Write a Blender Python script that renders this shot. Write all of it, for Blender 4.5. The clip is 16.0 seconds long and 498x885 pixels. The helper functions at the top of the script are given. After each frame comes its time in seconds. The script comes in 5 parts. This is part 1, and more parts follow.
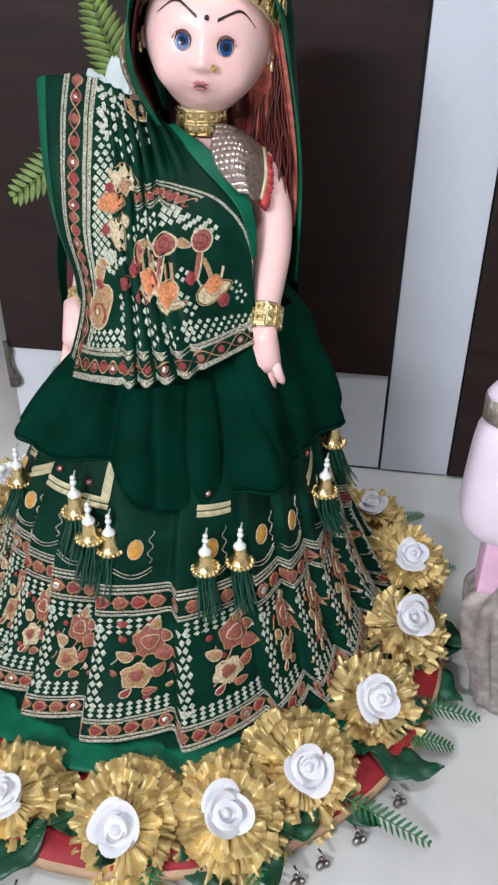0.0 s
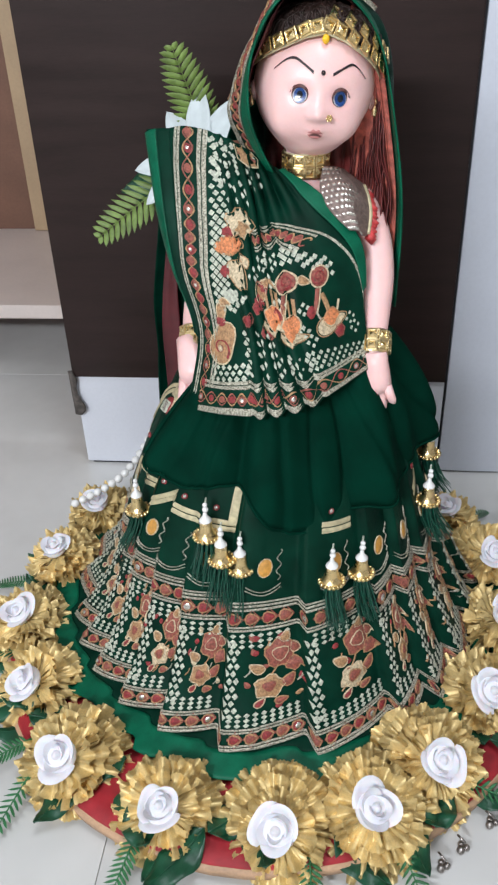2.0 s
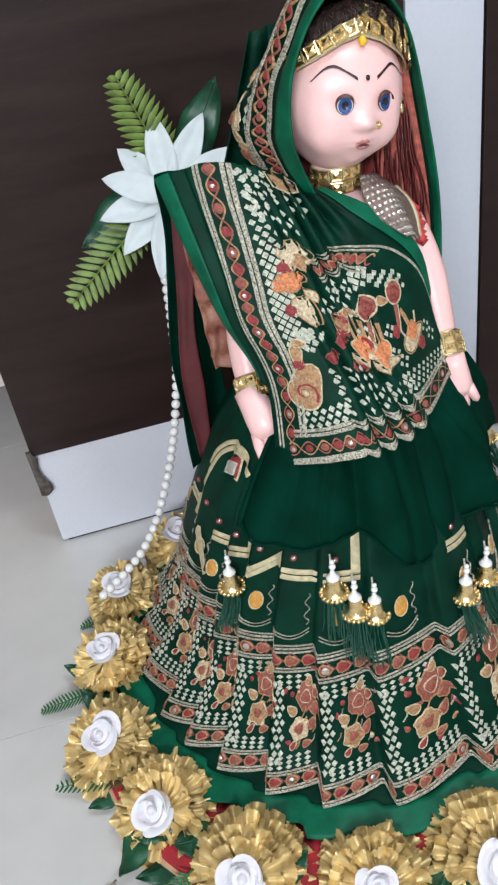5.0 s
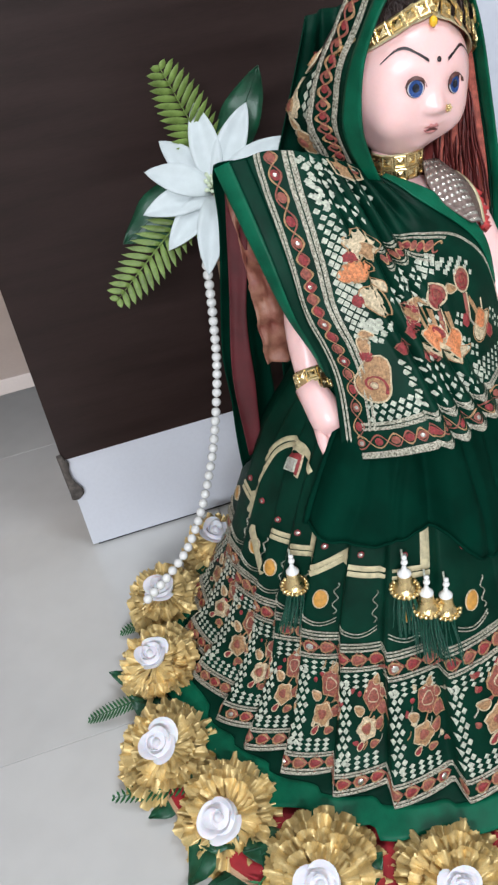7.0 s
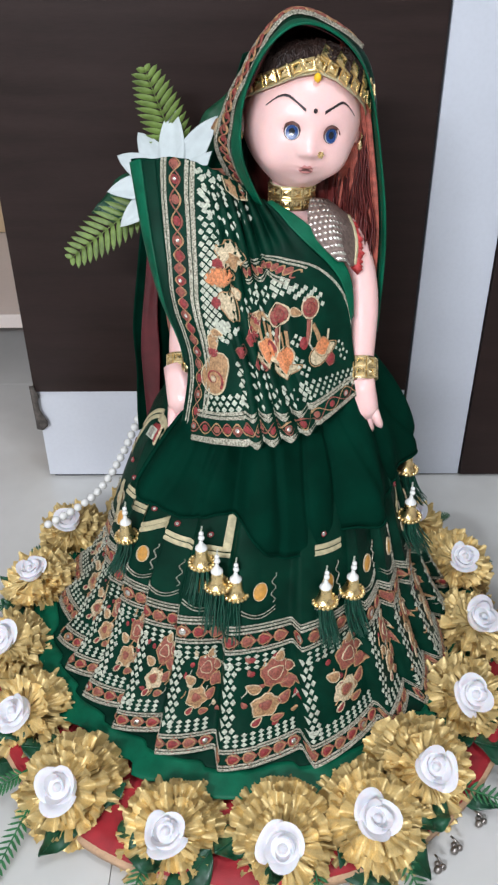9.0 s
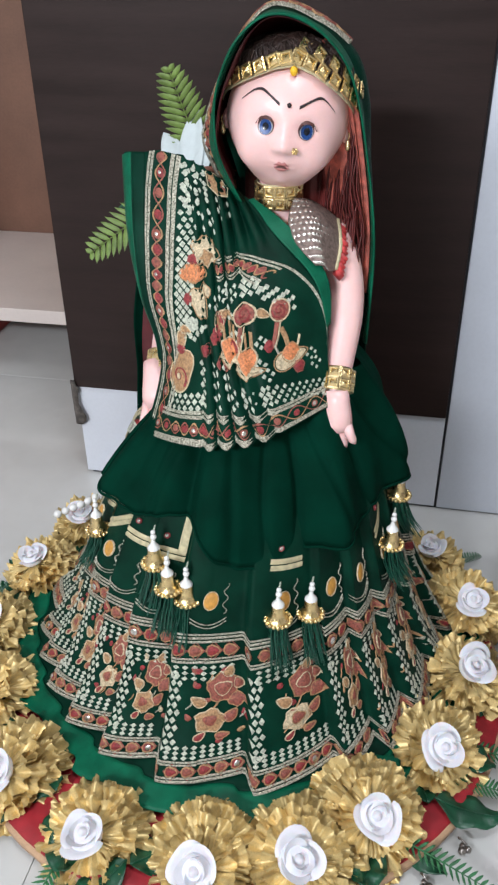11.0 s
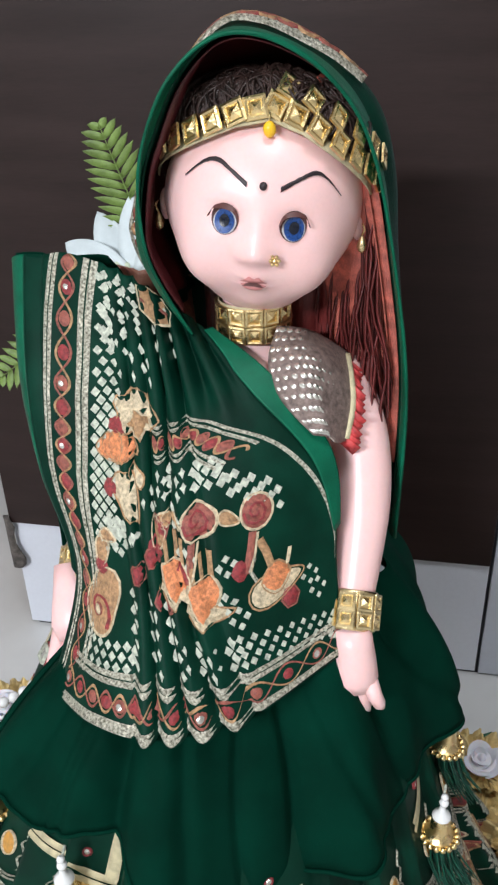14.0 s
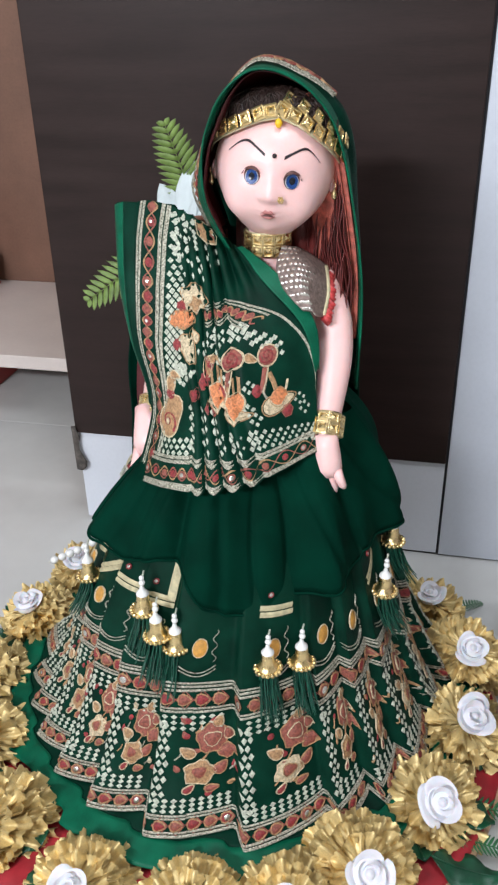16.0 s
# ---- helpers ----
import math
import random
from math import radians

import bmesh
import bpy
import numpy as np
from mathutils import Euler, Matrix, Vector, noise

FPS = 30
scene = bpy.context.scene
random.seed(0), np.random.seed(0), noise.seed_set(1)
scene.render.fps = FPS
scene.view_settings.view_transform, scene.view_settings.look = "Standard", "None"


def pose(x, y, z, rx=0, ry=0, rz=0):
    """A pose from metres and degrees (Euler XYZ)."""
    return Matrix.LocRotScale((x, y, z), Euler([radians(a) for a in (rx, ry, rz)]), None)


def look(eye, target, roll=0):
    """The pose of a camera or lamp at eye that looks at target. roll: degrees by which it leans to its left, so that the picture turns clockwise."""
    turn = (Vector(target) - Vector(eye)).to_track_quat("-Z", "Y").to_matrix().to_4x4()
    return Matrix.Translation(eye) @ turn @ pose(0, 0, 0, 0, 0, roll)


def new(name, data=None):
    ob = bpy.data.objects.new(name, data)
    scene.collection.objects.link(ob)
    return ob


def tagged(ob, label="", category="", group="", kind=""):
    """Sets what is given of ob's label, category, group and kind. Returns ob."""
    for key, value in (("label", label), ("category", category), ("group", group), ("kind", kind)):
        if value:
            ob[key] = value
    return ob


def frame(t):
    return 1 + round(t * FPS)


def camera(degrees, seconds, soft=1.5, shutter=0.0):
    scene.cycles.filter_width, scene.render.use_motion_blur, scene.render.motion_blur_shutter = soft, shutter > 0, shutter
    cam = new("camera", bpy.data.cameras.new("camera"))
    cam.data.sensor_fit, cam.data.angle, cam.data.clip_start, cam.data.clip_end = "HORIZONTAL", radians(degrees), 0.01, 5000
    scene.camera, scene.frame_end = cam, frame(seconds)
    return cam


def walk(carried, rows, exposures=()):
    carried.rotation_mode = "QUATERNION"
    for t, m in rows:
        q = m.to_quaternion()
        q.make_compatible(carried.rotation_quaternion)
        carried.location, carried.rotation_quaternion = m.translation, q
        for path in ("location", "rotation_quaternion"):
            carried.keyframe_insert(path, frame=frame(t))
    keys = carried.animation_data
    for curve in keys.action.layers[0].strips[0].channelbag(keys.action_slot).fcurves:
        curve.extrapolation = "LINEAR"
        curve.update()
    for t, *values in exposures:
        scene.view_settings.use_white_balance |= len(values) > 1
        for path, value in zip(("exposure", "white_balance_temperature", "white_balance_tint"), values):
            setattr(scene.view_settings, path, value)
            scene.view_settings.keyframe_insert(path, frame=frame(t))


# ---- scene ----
cam = camera(34.5, 16.0, soft=2.4)
PATH = [
    (0, (0.198, -0.61, 0.651), (-0.055, 1.062, -0.416), 0.5),
    (0.5, (0.169, -0.626, 0.658), (-0.086, 1.046, -0.409), 0.9),
    (1, (0.148, -0.644, 0.661), (-0.105, 1.031, -0.403), 0.2),
    (1.5, (0.11, -0.634, 0.664), (-0.14, 1.042, -0.398), -1.3),
    (2, (0.079, -0.652, 0.694), (-0.12, 1.026, -0.376), -2.3),
    (2.5, (0.033, -0.674, 0.724), (-0.096, 1.002, -0.36), -4.0),
    (3, (-0.02, -0.654, 0.735), (-0.102, 1.018, -0.36), -5.7),
    (3.2, (-0.039, -0.638, 0.74), (-0.1, 1.024, -0.37), -6.3),
    (5.3, (-0.17, -0.54, 0.727), (0.096, 1.082, -0.412), -10.2),
    (5.5, (-0.185, -0.531, 0.729), (0.08, 1.092, -0.41), -10.4),
    (6, (-0.216, -0.501, 0.737), (0.065, 1.118, -0.403), -10.8),
    (6.5, (-0.222, -0.498, 0.732), (0.062, 1.118, -0.412), -11.2),
    (7, (-0.212, -0.521, 0.726), (0.076, 1.092, -0.42), -10.8),
    (7.5, (-0.188, -0.544, 0.715), (0.1, 1.069, -0.432), -8.5),
    (8, (-0.144, -0.583, 0.713), (0.071, 1.064, -0.401), -5.5),
    (8.5, (-0.082, -0.623, 0.728), (-0.038, 1.044, -0.375), -3.5),
    (9, (0.016, -0.642, 0.735), (0.01, 1.022, -0.375), -0.4),
    (9.2, (0.049, -0.655, 0.738), (0.035, 1.01, -0.37), 0.3),
    (11.3, (0.168, -0.596, 0.686), (-0.214, 1.065, -0.36), -1.2),
    (11.5, (0.167, -0.564, 0.675), (-0.225, 1.08, -0.394), -1.5),
    (12, (0.171, -0.525, 0.671), (-0.225, 1.126, -0.386), -1.4),
    (12.5, (0.16, -0.435, 0.656), (-0.237, 1.215, -0.402), -2.0),
    (13, (0.146, -0.356, 0.656), (-0.236, 1.307, -0.388), -2.4),
    (13.5, (0.132, -0.312, 0.655), (-0.233, 1.372, -0.362), -2.1),
    (14, (0.134, -0.335, 0.674), (-0.226, 1.38, -0.29), -1.8),
    (14.5, (0.142, -0.371, 0.672), (-0.225, 1.359, -0.262), -1.6),
    (15, (0.157, -0.44, 0.676), (-0.209, 1.289, -0.259), -1.6),
    (15.5, (0.172, -0.524, 0.678), (-0.199, 1.198, -0.27), -1.6),
    (16, (0.189, -0.613, 0.701), (-0.203, 1.103, -0.247), -1.3),
]
walk(cam, [(t, look(eye, target, roll)) for t, eye, target, roll in PATH], [(0, -0.03), (11.5, 0.0), (12.4, 0.08), (13.0, 0.18), (13.6, 0.08), (14.2, 0.06), (16, 0.09)])

# ---------------- world, lamps, exposure ----------------
world = bpy.data.worlds.new("world")
world.use_nodes = True
scene.world = world
world.node_tree.nodes["Background"].inputs[0].default_value = (0.9, 0.95, 1.0, 1)
world.node_tree.nodes["Background"].inputs[1].default_value = 0.05
EXPOSURE = 0.0
scene.view_settings.exposure = EXPOSURE


def lamp(name, at, aim, size_x, size_y, watts, color):
    data = bpy.data.lights.new(name, "AREA")
    data.shape, data.size, data.size_y, data.energy, data.color = "RECTANGLE", size_x, size_y, watts, color
    ob = new(name, data)
    ob.matrix_world = look(at, aim)
    return ob


TUBE_A = ((-0.75, -2.55, 1.72), (0.0, 0.1, 0.25))
# fill added from overhead; no ceiling lamp is known there
FILL_B = ((0.5, -0.7, 2.68), (0.5, -0.7, 0.0))
lamp("tube_lamp_wall", TUBE_A[0], TUBE_A[1], 1.2, 0.12, 94, (0.89, 0.93, 1.0))
lamp("fill_lamp_ceiling", FILL_B[0], FILL_B[1], 0.6, 0.6, 24, (0.89, 0.93, 1.0))

# ---------------- materials ----------------


def mat(name, color, rough=0.5, metal=0.0, vary=0.15, scale=60.0, bump=0.15, fine=900.0, sheen=0.0, coat=0.0, second=None, spec=0.5, stretch=(1, 1, 1), per_object=0.0, sub=0.0, dist=0.0008):
    """Two scales of colour variation, roughness variation and fine relief, at real size."""
    m = bpy.data.materials.new(name)
    m.use_nodes = True
    nt = m.node_tree
    N, L = nt.nodes, nt.links
    b = N["Principled BSDF"]
    tc = N.new("ShaderNodeTexCoord")
    mp = N.new("ShaderNodeMapping")
    mp.inputs["Scale"].default_value = stretch
    L.new(tc.outputs["Object"], mp.inputs["Vector"])
    n1, n2 = N.new("ShaderNodeTexNoise"), N.new("ShaderNodeTexNoise")
    n1.inputs["Scale"].default_value, n1.inputs["Detail"].default_value = scale, 4
    n2.inputs["Scale"].default_value, n2.inputs["Detail"].default_value = fine, 2
    L.new(mp.outputs[0], n1.inputs["Vector"])
    L.new(mp.outputs[0], n2.inputs["Vector"])
    ramp = N.new("ShaderNodeValToRGB")
    c = color
    lo = [max(0, v * (1 - vary)) for v in c]
    hi = [min(1, v * (1 + vary)) for v in c] if second is None else second
    ramp.color_ramp.elements[0].color, ramp.color_ramp.elements[1].color = (*lo, 1), (*hi, 1)
    ramp.color_ramp.elements[0].position, ramp.color_ramp.elements[1].position = 0.32, 0.68
    L.new(n1.outputs["Fac"], ramp.inputs["Fac"])
    mix = N.new("ShaderNodeMix")
    mix.data_type, mix.blend_type = "RGBA", "MULTIPLY"
    mix.inputs["Factor"].default_value = min(1, vary * 1.5)
    fine_ramp = N.new("ShaderNodeValToRGB")
    fine_ramp.color_ramp.elements[0].color = (0.55, 0.55, 0.55, 1)
    fine_ramp.color_ramp.elements[0].position, fine_ramp.color_ramp.elements[1].position = 0.3, 0.6
    L.new(n2.outputs["Fac"], fine_ramp.inputs["Fac"])
    L.new(ramp.outputs["Color"], mix.inputs["A"])
    L.new(fine_ramp.outputs["Color"], mix.inputs["B"])
    out = mix.outputs["Result"]
    if per_object:
        info, hsv, mr = N.new("ShaderNodeObjectInfo"), N.new("ShaderNodeHueSaturation"), N.new("ShaderNodeMapRange")
        mr.inputs["To Min"].default_value, mr.inputs["To Max"].default_value = 1 - per_object, 1 + per_object
        L.new(info.outputs["Random"], mr.inputs["Value"])
        L.new(mr.outputs[0], hsv.inputs["Value"])
        L.new(out, hsv.inputs["Color"])
        out = hsv.outputs["Color"]
    L.new(out, b.inputs["Base Color"])
    rr = N.new("ShaderNodeMapRange")
    rr.inputs["To Min"].default_value, rr.inputs["To Max"].default_value = max(0.03, rough - 0.1), min(1, rough + 0.1)
    L.new(n1.outputs["Fac"], rr.inputs["Value"])
    L.new(rr.outputs[0], b.inputs["Roughness"])
    b.inputs["Metallic"].default_value = metal
    b.inputs["Specular IOR Level"].default_value = spec
    b.inputs["Sheen Weight"].default_value = sheen
    b.inputs["Coat Weight"].default_value = coat
    if sub:
        b.inputs["Subsurface Weight"].default_value = sub
        b.inputs["Subsurface Radius"].default_value = (0.006, 0.003, 0.002)
    if bump:
        bn = N.new("ShaderNodeBump")
        bn.inputs["Strength"].default_value, bn.inputs["Distance"].default_value = bump, dist
        L.new(n2.outputs["Fac"], bn.inputs["Height"])
        L.new(bn.outputs[0], b.inputs["Normal"])
    return m


VELVET = mat("green_georgette", (0.0006, 0.0250, 0.0145), 0.75, vary=0.25, scale=28, fine=1800, bump=0.35, spec=0.03)
SATIN = mat("green_satin", (0.0025, 0.105, 0.054), 0.42, spec=0.14, vary=0.3, scale=40, fine=2200, bump=0.12)
CLOTH = mat("green_silk", (0.0014, 0.028, 0.016), 0.45, vary=0.35, scale=35, fine=2400, bump=0.2, spec=0.08)
MAROON = mat("maroon_lining", (0.10, 0.012, 0.016), 0.5, vary=0.3, scale=30, fine=1800, bump=0.2)
BROCADE = mat("peach_brocade", (0.58, 0.28, 0.18), 0.45, vary=0.3, scale=60, fine=900, bump=0.6, second=(0.24, 0.07, 0.05))
GOLD = mat("gold_foil_fabric", (0.74, 0.56, 0.25), 0.40, metal=0.32, vary=0.22, scale=45, fine=700, bump=0.5, per_object=0.12)
# darker gold, for the lowest ruffle and the calyx
GOLD_DARK = mat("darker_gold_foil_fabric", (0.60, 0.41, 0.16), 0.42, metal=0.35, vary=0.25, scale=45, fine=700, bump=0.5, per_object=0.12)
GILT = mat("gilt_metal", (0.82, 0.63, 0.32), 0.28, metal=1.0, vary=0.15, scale=120, fine=1500, bump=0.25)
GILT_PALE = mat("pale_gilt_metal", (0.83, 0.66, 0.36), 0.28, metal=1.0, vary=0.12, scale=120, fine=1500, bump=0.25)
SILVER = mat("silver_sequin", (0.72, 0.70, 0.64), 0.22, metal=0.9, vary=0.15, scale=300, fine=1800, bump=0.2)
ZARI_W = mat("white_silk_thread", (0.52, 0.54, 0.44), 0.35, vary=0.35, scale=420, fine=3000, bump=0.5)
# dark-to-bright speckle paints the glints and dark gaps of twisted cord
ZARI_S = mat("silver_zari_cord", (0.17, 0.16, 0.10), 0.32, metal=0.35, vary=0.4, scale=700, fine=1600, bump=0.9, second=(0.80, 0.76, 0.62))
ZARI_G = mat("gold_zari_ribbon", (0.60, 0.53, 0.33), 0.4, metal=0.25, vary=0.2, scale=200, fine=2500, bump=0.5)
# strong colour speckle in the coloured threads paints their sparkle
CORAL = mat("coral_thread", (0.31, 0.088, 0.062), 0.5, vary=0.42, scale=480, fine=2500, bump=0.6)
REDTH = mat("red_thread", (0.29, 0.032, 0.036), 0.5, vary=0.42, scale=480, fine=2500, bump=0.6)
TAN = mat("tan_thread", (0.44, 0.25, 0.12), 0.5, vary=0.42, scale=480, fine=2500, bump=0.6)
CREAM = mat("cream_thread", (0.64, 0.52, 0.34), 0.5, vary=0.42, scale=480, fine=2500, bump=0.6)
ORANGE = mat("orange_thread", (0.72, 0.25, 0.10), 0.5, vary=0.42, scale=480, fine=2500, bump=0.6)
OVALTH = mat("ochre_thread", (0.62, 0.30, 0.055), 0.5, vary=0.2, scale=250, fine=2500, bump=0.5)
ROSEW = mat("white_foam_rose", (0.74, 0.73, 0.77), 0.7, vary=0.04, scale=90, fine=900, bump=0.1, sub=0.25)
LILYW = mat("white_fabric_lily", (0.55, 0.61, 0.62), 0.5, vary=0.06, scale=60, fine=1200, bump=0.3)
LILYC = mat("pale_green_lily_heart", (0.62, 0.70, 0.52), 0.5, vary=0.15, scale=200, fine=1200, bump=0.4)
LEAF = mat("artificial_leaf", (0.008, 0.075, 0.035), 0.38, vary=0.35, scale=60, fine=900, bump=0.3, per_object=0.2)
FERN = mat("artificial_fern", (0.15, 0.23, 0.05), 0.5, vary=0.3, scale=80, fine=900, bump=0.3, per_object=0.2)
FERN_G = mat("green_artificial_fern", (0.02, 0.14, 0.045), 0.45, vary=0.3, scale=80, fine=900, bump=0.3, per_object=0.2)
PEARL = mat("white_pearl", (0.82, 0.82, 0.80), 0.22, vary=0.04, scale=100, fine=900, bump=0.0, coat=0.4)
SKIN = mat("doll_vinyl", (0.91, 0.580, 0.555), 0.34, vary=0.04, scale=30, fine=600, bump=0.05, sub=0.15)
LIP = mat("painted_lip", (0.62, 0.24, 0.23), 0.4, vary=0.1, scale=200, bump=0.0)
INK = mat("black_paint", (0.018, 0.010, 0.012), 0.5, vary=0.1, scale=200, bump=0.0)
EYE_W = mat("eye_white", (0.70, 0.68, 0.70), 0.15, vary=0.05, bump=0.0, coat=0.5)
EYE_B = mat("blue_iris", (0.009, 0.058, 0.24), 0.30, vary=0.3, scale=900, bump=0.0, coat=0.15)
EYE_P = mat("dark_pupil", (0.004, 0.007, 0.018), 0.25, vary=0.1, bump=0.0, coat=0.15)
# rim and painted shade of the deep-set eyes; also the mouth slit
SOCKET = mat("eye_rim_shade_and_mouth", (0.10, 0.035, 0.03), 0.5, vary=0.1, bump=0.0)
HAIR = mat("dark_brown_hair", (0.040, 0.021, 0.017), 0.42, vary=0.4, scale=200, fine=1500, bump=0.5)
BROCADE_R = mat("coral_red_brocade", (0.50, 0.12, 0.085), 0.5, vary=0.4, scale=160, fine=1200, bump=0.6)
HAIR_R = mat("auburn_hair", (0.13, 0.018, 0.016), 0.42, vary=0.45, scale=160, fine=1500, bump=0.6, stretch=(1, 1, 0.15))
YELLOW = mat("yellow_bead", (0.85, 0.50, 0.02), 0.3, vary=0.05, bump=0.0)
REDCLOTH = mat("red_cloth", (0.33, 0.012, 0.020), 0.6, vary=0.2, scale=60, fine=1800, bump=0.4)
BOARD = mat("board_edge", (0.48, 0.30, 0.18), 0.6, vary=0.2, scale=40, fine=500, bump=0.3)
ANTIQUE = mat("antique_silver", (0.34, 0.31, 0.29), 0.3, metal=0.9, vary=0.3, scale=300, fine=1500, bump=0.3)
BROWN = mat("dark_brown_laminate", (0.0245, 0.0138, 0.0122), 0.42, vary=0.2, scale=7, fine=120, bump=0.05, stretch=(0.7, 1, 7), spec=0.22)
WHITEB = mat("white_laminate", (0.66, 0.68, 0.74), 0.4, vary=0.04, scale=6, fine=200, bump=0.03)
GREYB = mat("pale_grey_laminate", (0.58, 0.61, 0.68), 0.38, vary=0.04, scale=6, fine=200, bump=0.03)
SEAMC = mat("dark_gap", (0.02, 0.02, 0.025), 0.7, vary=0.1, bump=0.0)
CHIP = mat("swollen_chipboard", (0.10, 0.085, 0.075), 0.85, vary=0.5, scale=120, fine=600, bump=0.8, dist=0.002)
TILE = mat("glossy_vitrified_tile", (0.60, 0.60, 0.585), 0.13, vary=0.05, scale=5, fine=25, bump=0.01, coat=0.2, per_object=0.015)
GROUT = mat("tile_joint", (0.54, 0.54, 0.53), 0.8, vary=0.1, scale=60)
PAINT = mat("wall_paint", (0.62, 0.60, 0.56), 0.8, vary=0.06, scale=6, fine=300, bump=0.1)
CEIL = mat("ceiling_paint", (0.8, 0.8, 0.8), 0.85, vary=0.03, scale=6, fine=300, bump=0.1)
BEIGE = mat("beige_laminate", (0.46, 0.33, 0.20), 0.5, vary=0.08, scale=8, fine=200, bump=0.05)
PLY = mat("brown_shelf_back", (0.20, 0.10, 0.065), 0.6, vary=0.15, scale=9, fine=200, bump=0.1)
SHELFW = mat("pinkish_white_shelf", (0.66, 0.58, 0.54), 0.45, vary=0.05, scale=9, fine=200, bump=0.03)
REDBOX = mat("red_card", (0.42, 0.05, 0.045), 0.5, vary=0.15, scale=40, fine=400, bump=0.15)
PINK = mat("pink_card", (0.80, 0.48, 0.66), 0.45, vary=0.06, scale=40, fine=400, bump=0.05)
PINKW = mat("pale_pink_plastic", (0.80, 0.68, 0.80), 0.35, vary=0.05, scale=30, fine=400, bump=0.05)
HOTPINK = mat("deep_pink_print", (0.75, 0.10, 0.32), 0.45, vary=0.06, scale=40, bump=0.0)
GLITTER = mat("glitter_ribbon", (0.50, 0.44, 0.38), 0.3, metal=0.7, vary=0.5, scale=700, fine=1500, bump=0.8)
NET = mat("silver_gathered_fabric", (0.42, 0.37, 0.35), 0.45, metal=0.3, vary=0.3, scale=90, fine=1600, bump=0.5)
TREAD = mat("green_tassel_thread", (0.004, 0.075, 0.045), 0.35, vary=0.35, scale=300, fine=2600, bump=0.5)
BLOUSE = mat("red_blouse_net", (0.55, 0.05, 0.05), 0.5, vary=0.25, scale=200, fine=1500, bump=0.4)
BLOUSE_S = mat("silver_blouse_net", (0.22, 0.16, 0.14), 0.45, metal=0.3, vary=0.4, scale=350, fine=1500, bump=0.7)
STICK = mat("tan_wood_stick", (0.36, 0.23, 0.15), 0.6, vary=0.2, scale=50, fine=600, bump=0.3)
LAMPW = bpy.data.materials.new("lamp_glow")
LAMPW.use_nodes = True
LAMPW.node_tree.nodes["Principled BSDF"].inputs["Emission Color"].default_value = (0.93, 0.97, 1, 1)
LAMPW.node_tree.nodes["Principled BSDF"].inputs["Emission Strength"].default_value = 6

# ---------------- mesh helpers ----------------
TAU = 2 * math.pi


class Mesh:
    """Collects vertices and faces, with a material slot for each face."""

    def __init__(self):
        self.v, self.f, self.m = [], [], []

    def add(self, verts, faces, slot=0):
        k = len(self.v)
        self.v += [tuple(p) for p in verts]
        self.f += [tuple(i + k for i in q) for q in faces]
        self.m += [slot] * len(faces)
        return self

    def grid(self, fn, us, vs, slot=0, wrap=False):
        nu, nv = len(us), len(vs)
        verts = [fn(u, v) for v in vs for u in us]
        faces = []
        for j in range(nv - 1):
            for i in range(nu if wrap else nu - 1):
                a, b = j * nu + i, j * nu + (i + 1) % nu
                faces.append((a, b, b + nu, a + nu))
        return self.add(verts, faces, slot)

    def lathe(self, prof, n=16, at=(0, 0, 0), turn=None, slot=0):
        at = Vector(at)
        turn = turn or Matrix.Identity(3)
        return self.grid(lambda u, k: at + turn @ Vector((prof[k][0] * math.cos(u), prof[k][0] * math.sin(u), prof[k][1])),
                         [TAU * i / n for i in range(n)], list(range(len(prof))), slot, True)

    def tube(self, pts, radii, n=8, slot=0, caps=True):
        pts = [Vector(p) for p in pts]
        rows, a = [], None
        for i, p in enumerate(pts):
            d = (pts[min(i + 1, len(pts) - 1)] - pts[max(i - 1, 0)]).normalized()
            if a is None:
                a = d.cross(Vector((0.13, 0.31, 0.94)) if abs(d.z) < 0.8 else Vector((1, 0.1, 0))).normalized()
            a = (a - d * a.dot(d)).normalized()
            b = d.cross(a)
            r = radii[i] if hasattr(radii, "__len__") else radii
            rows.append([p + (a * math.cos(TAU * k / n) + b * math.sin(TAU * k / n)) * r for k in range(n)])
        k0 = len(self.v)
        self.grid(lambda u, v: rows[v][u], list(range(n)), list(range(len(rows))), slot, True)
        if caps:
            self.f += [tuple(k0 + k for k in range(n))[::-1], tuple(k0 + (len(rows) - 1) * n + k for k in range(n))]
            self.m += [slot, slot]
        return self

    def box(self, lo, hi, bev=0.0, slot=0):
        bm = bmesh.new()
        bmesh.ops.create_cube(bm, size=1.0)
        s, c = [hi[i] - lo[i] for i in range(3)], [(hi[i] + lo[i]) / 2 for i in range(3)]
        for v in bm.verts:
            v.co = Vector([v.co[i] * s[i] + c[i] for i in range(3)])
        if bev:
            bmesh.ops.bevel(bm, geom=bm.edges[:], offset=bev, segments=2, affect="EDGES", profile=0.6)
        bm.verts.index_update()
        self.add([v.co[:] for v in bm.verts], [[v.index for v in f.verts] for f in bm.faces], slot)
        bm.free()
        return self

    def ball(self, c, r, nu=12, nv=8, slot=0):
        r = r if hasattr(r, "__len__") else (r, r, r)
        return self.grid(lambda u, v: (c[0] + r[0] * math.sin(v) * math.cos(u), c[1] + r[1] * math.sin(v) * math.sin(u), c[2] + r[2] * math.cos(v)),
                         [TAU * i / nu for i in range(nu)], [0.02 + (math.pi - 0.04) * i / nv for i in range(nv + 1)], slot, True)

    def make(self, name, mats, smooth=True):
        me = bpy.data.meshes.new(name)
        me.from_pydata(self.v, [], self.f)
        for m in mats if isinstance(mats, (list, tuple)) else [mats]:
            me.materials.append(m)
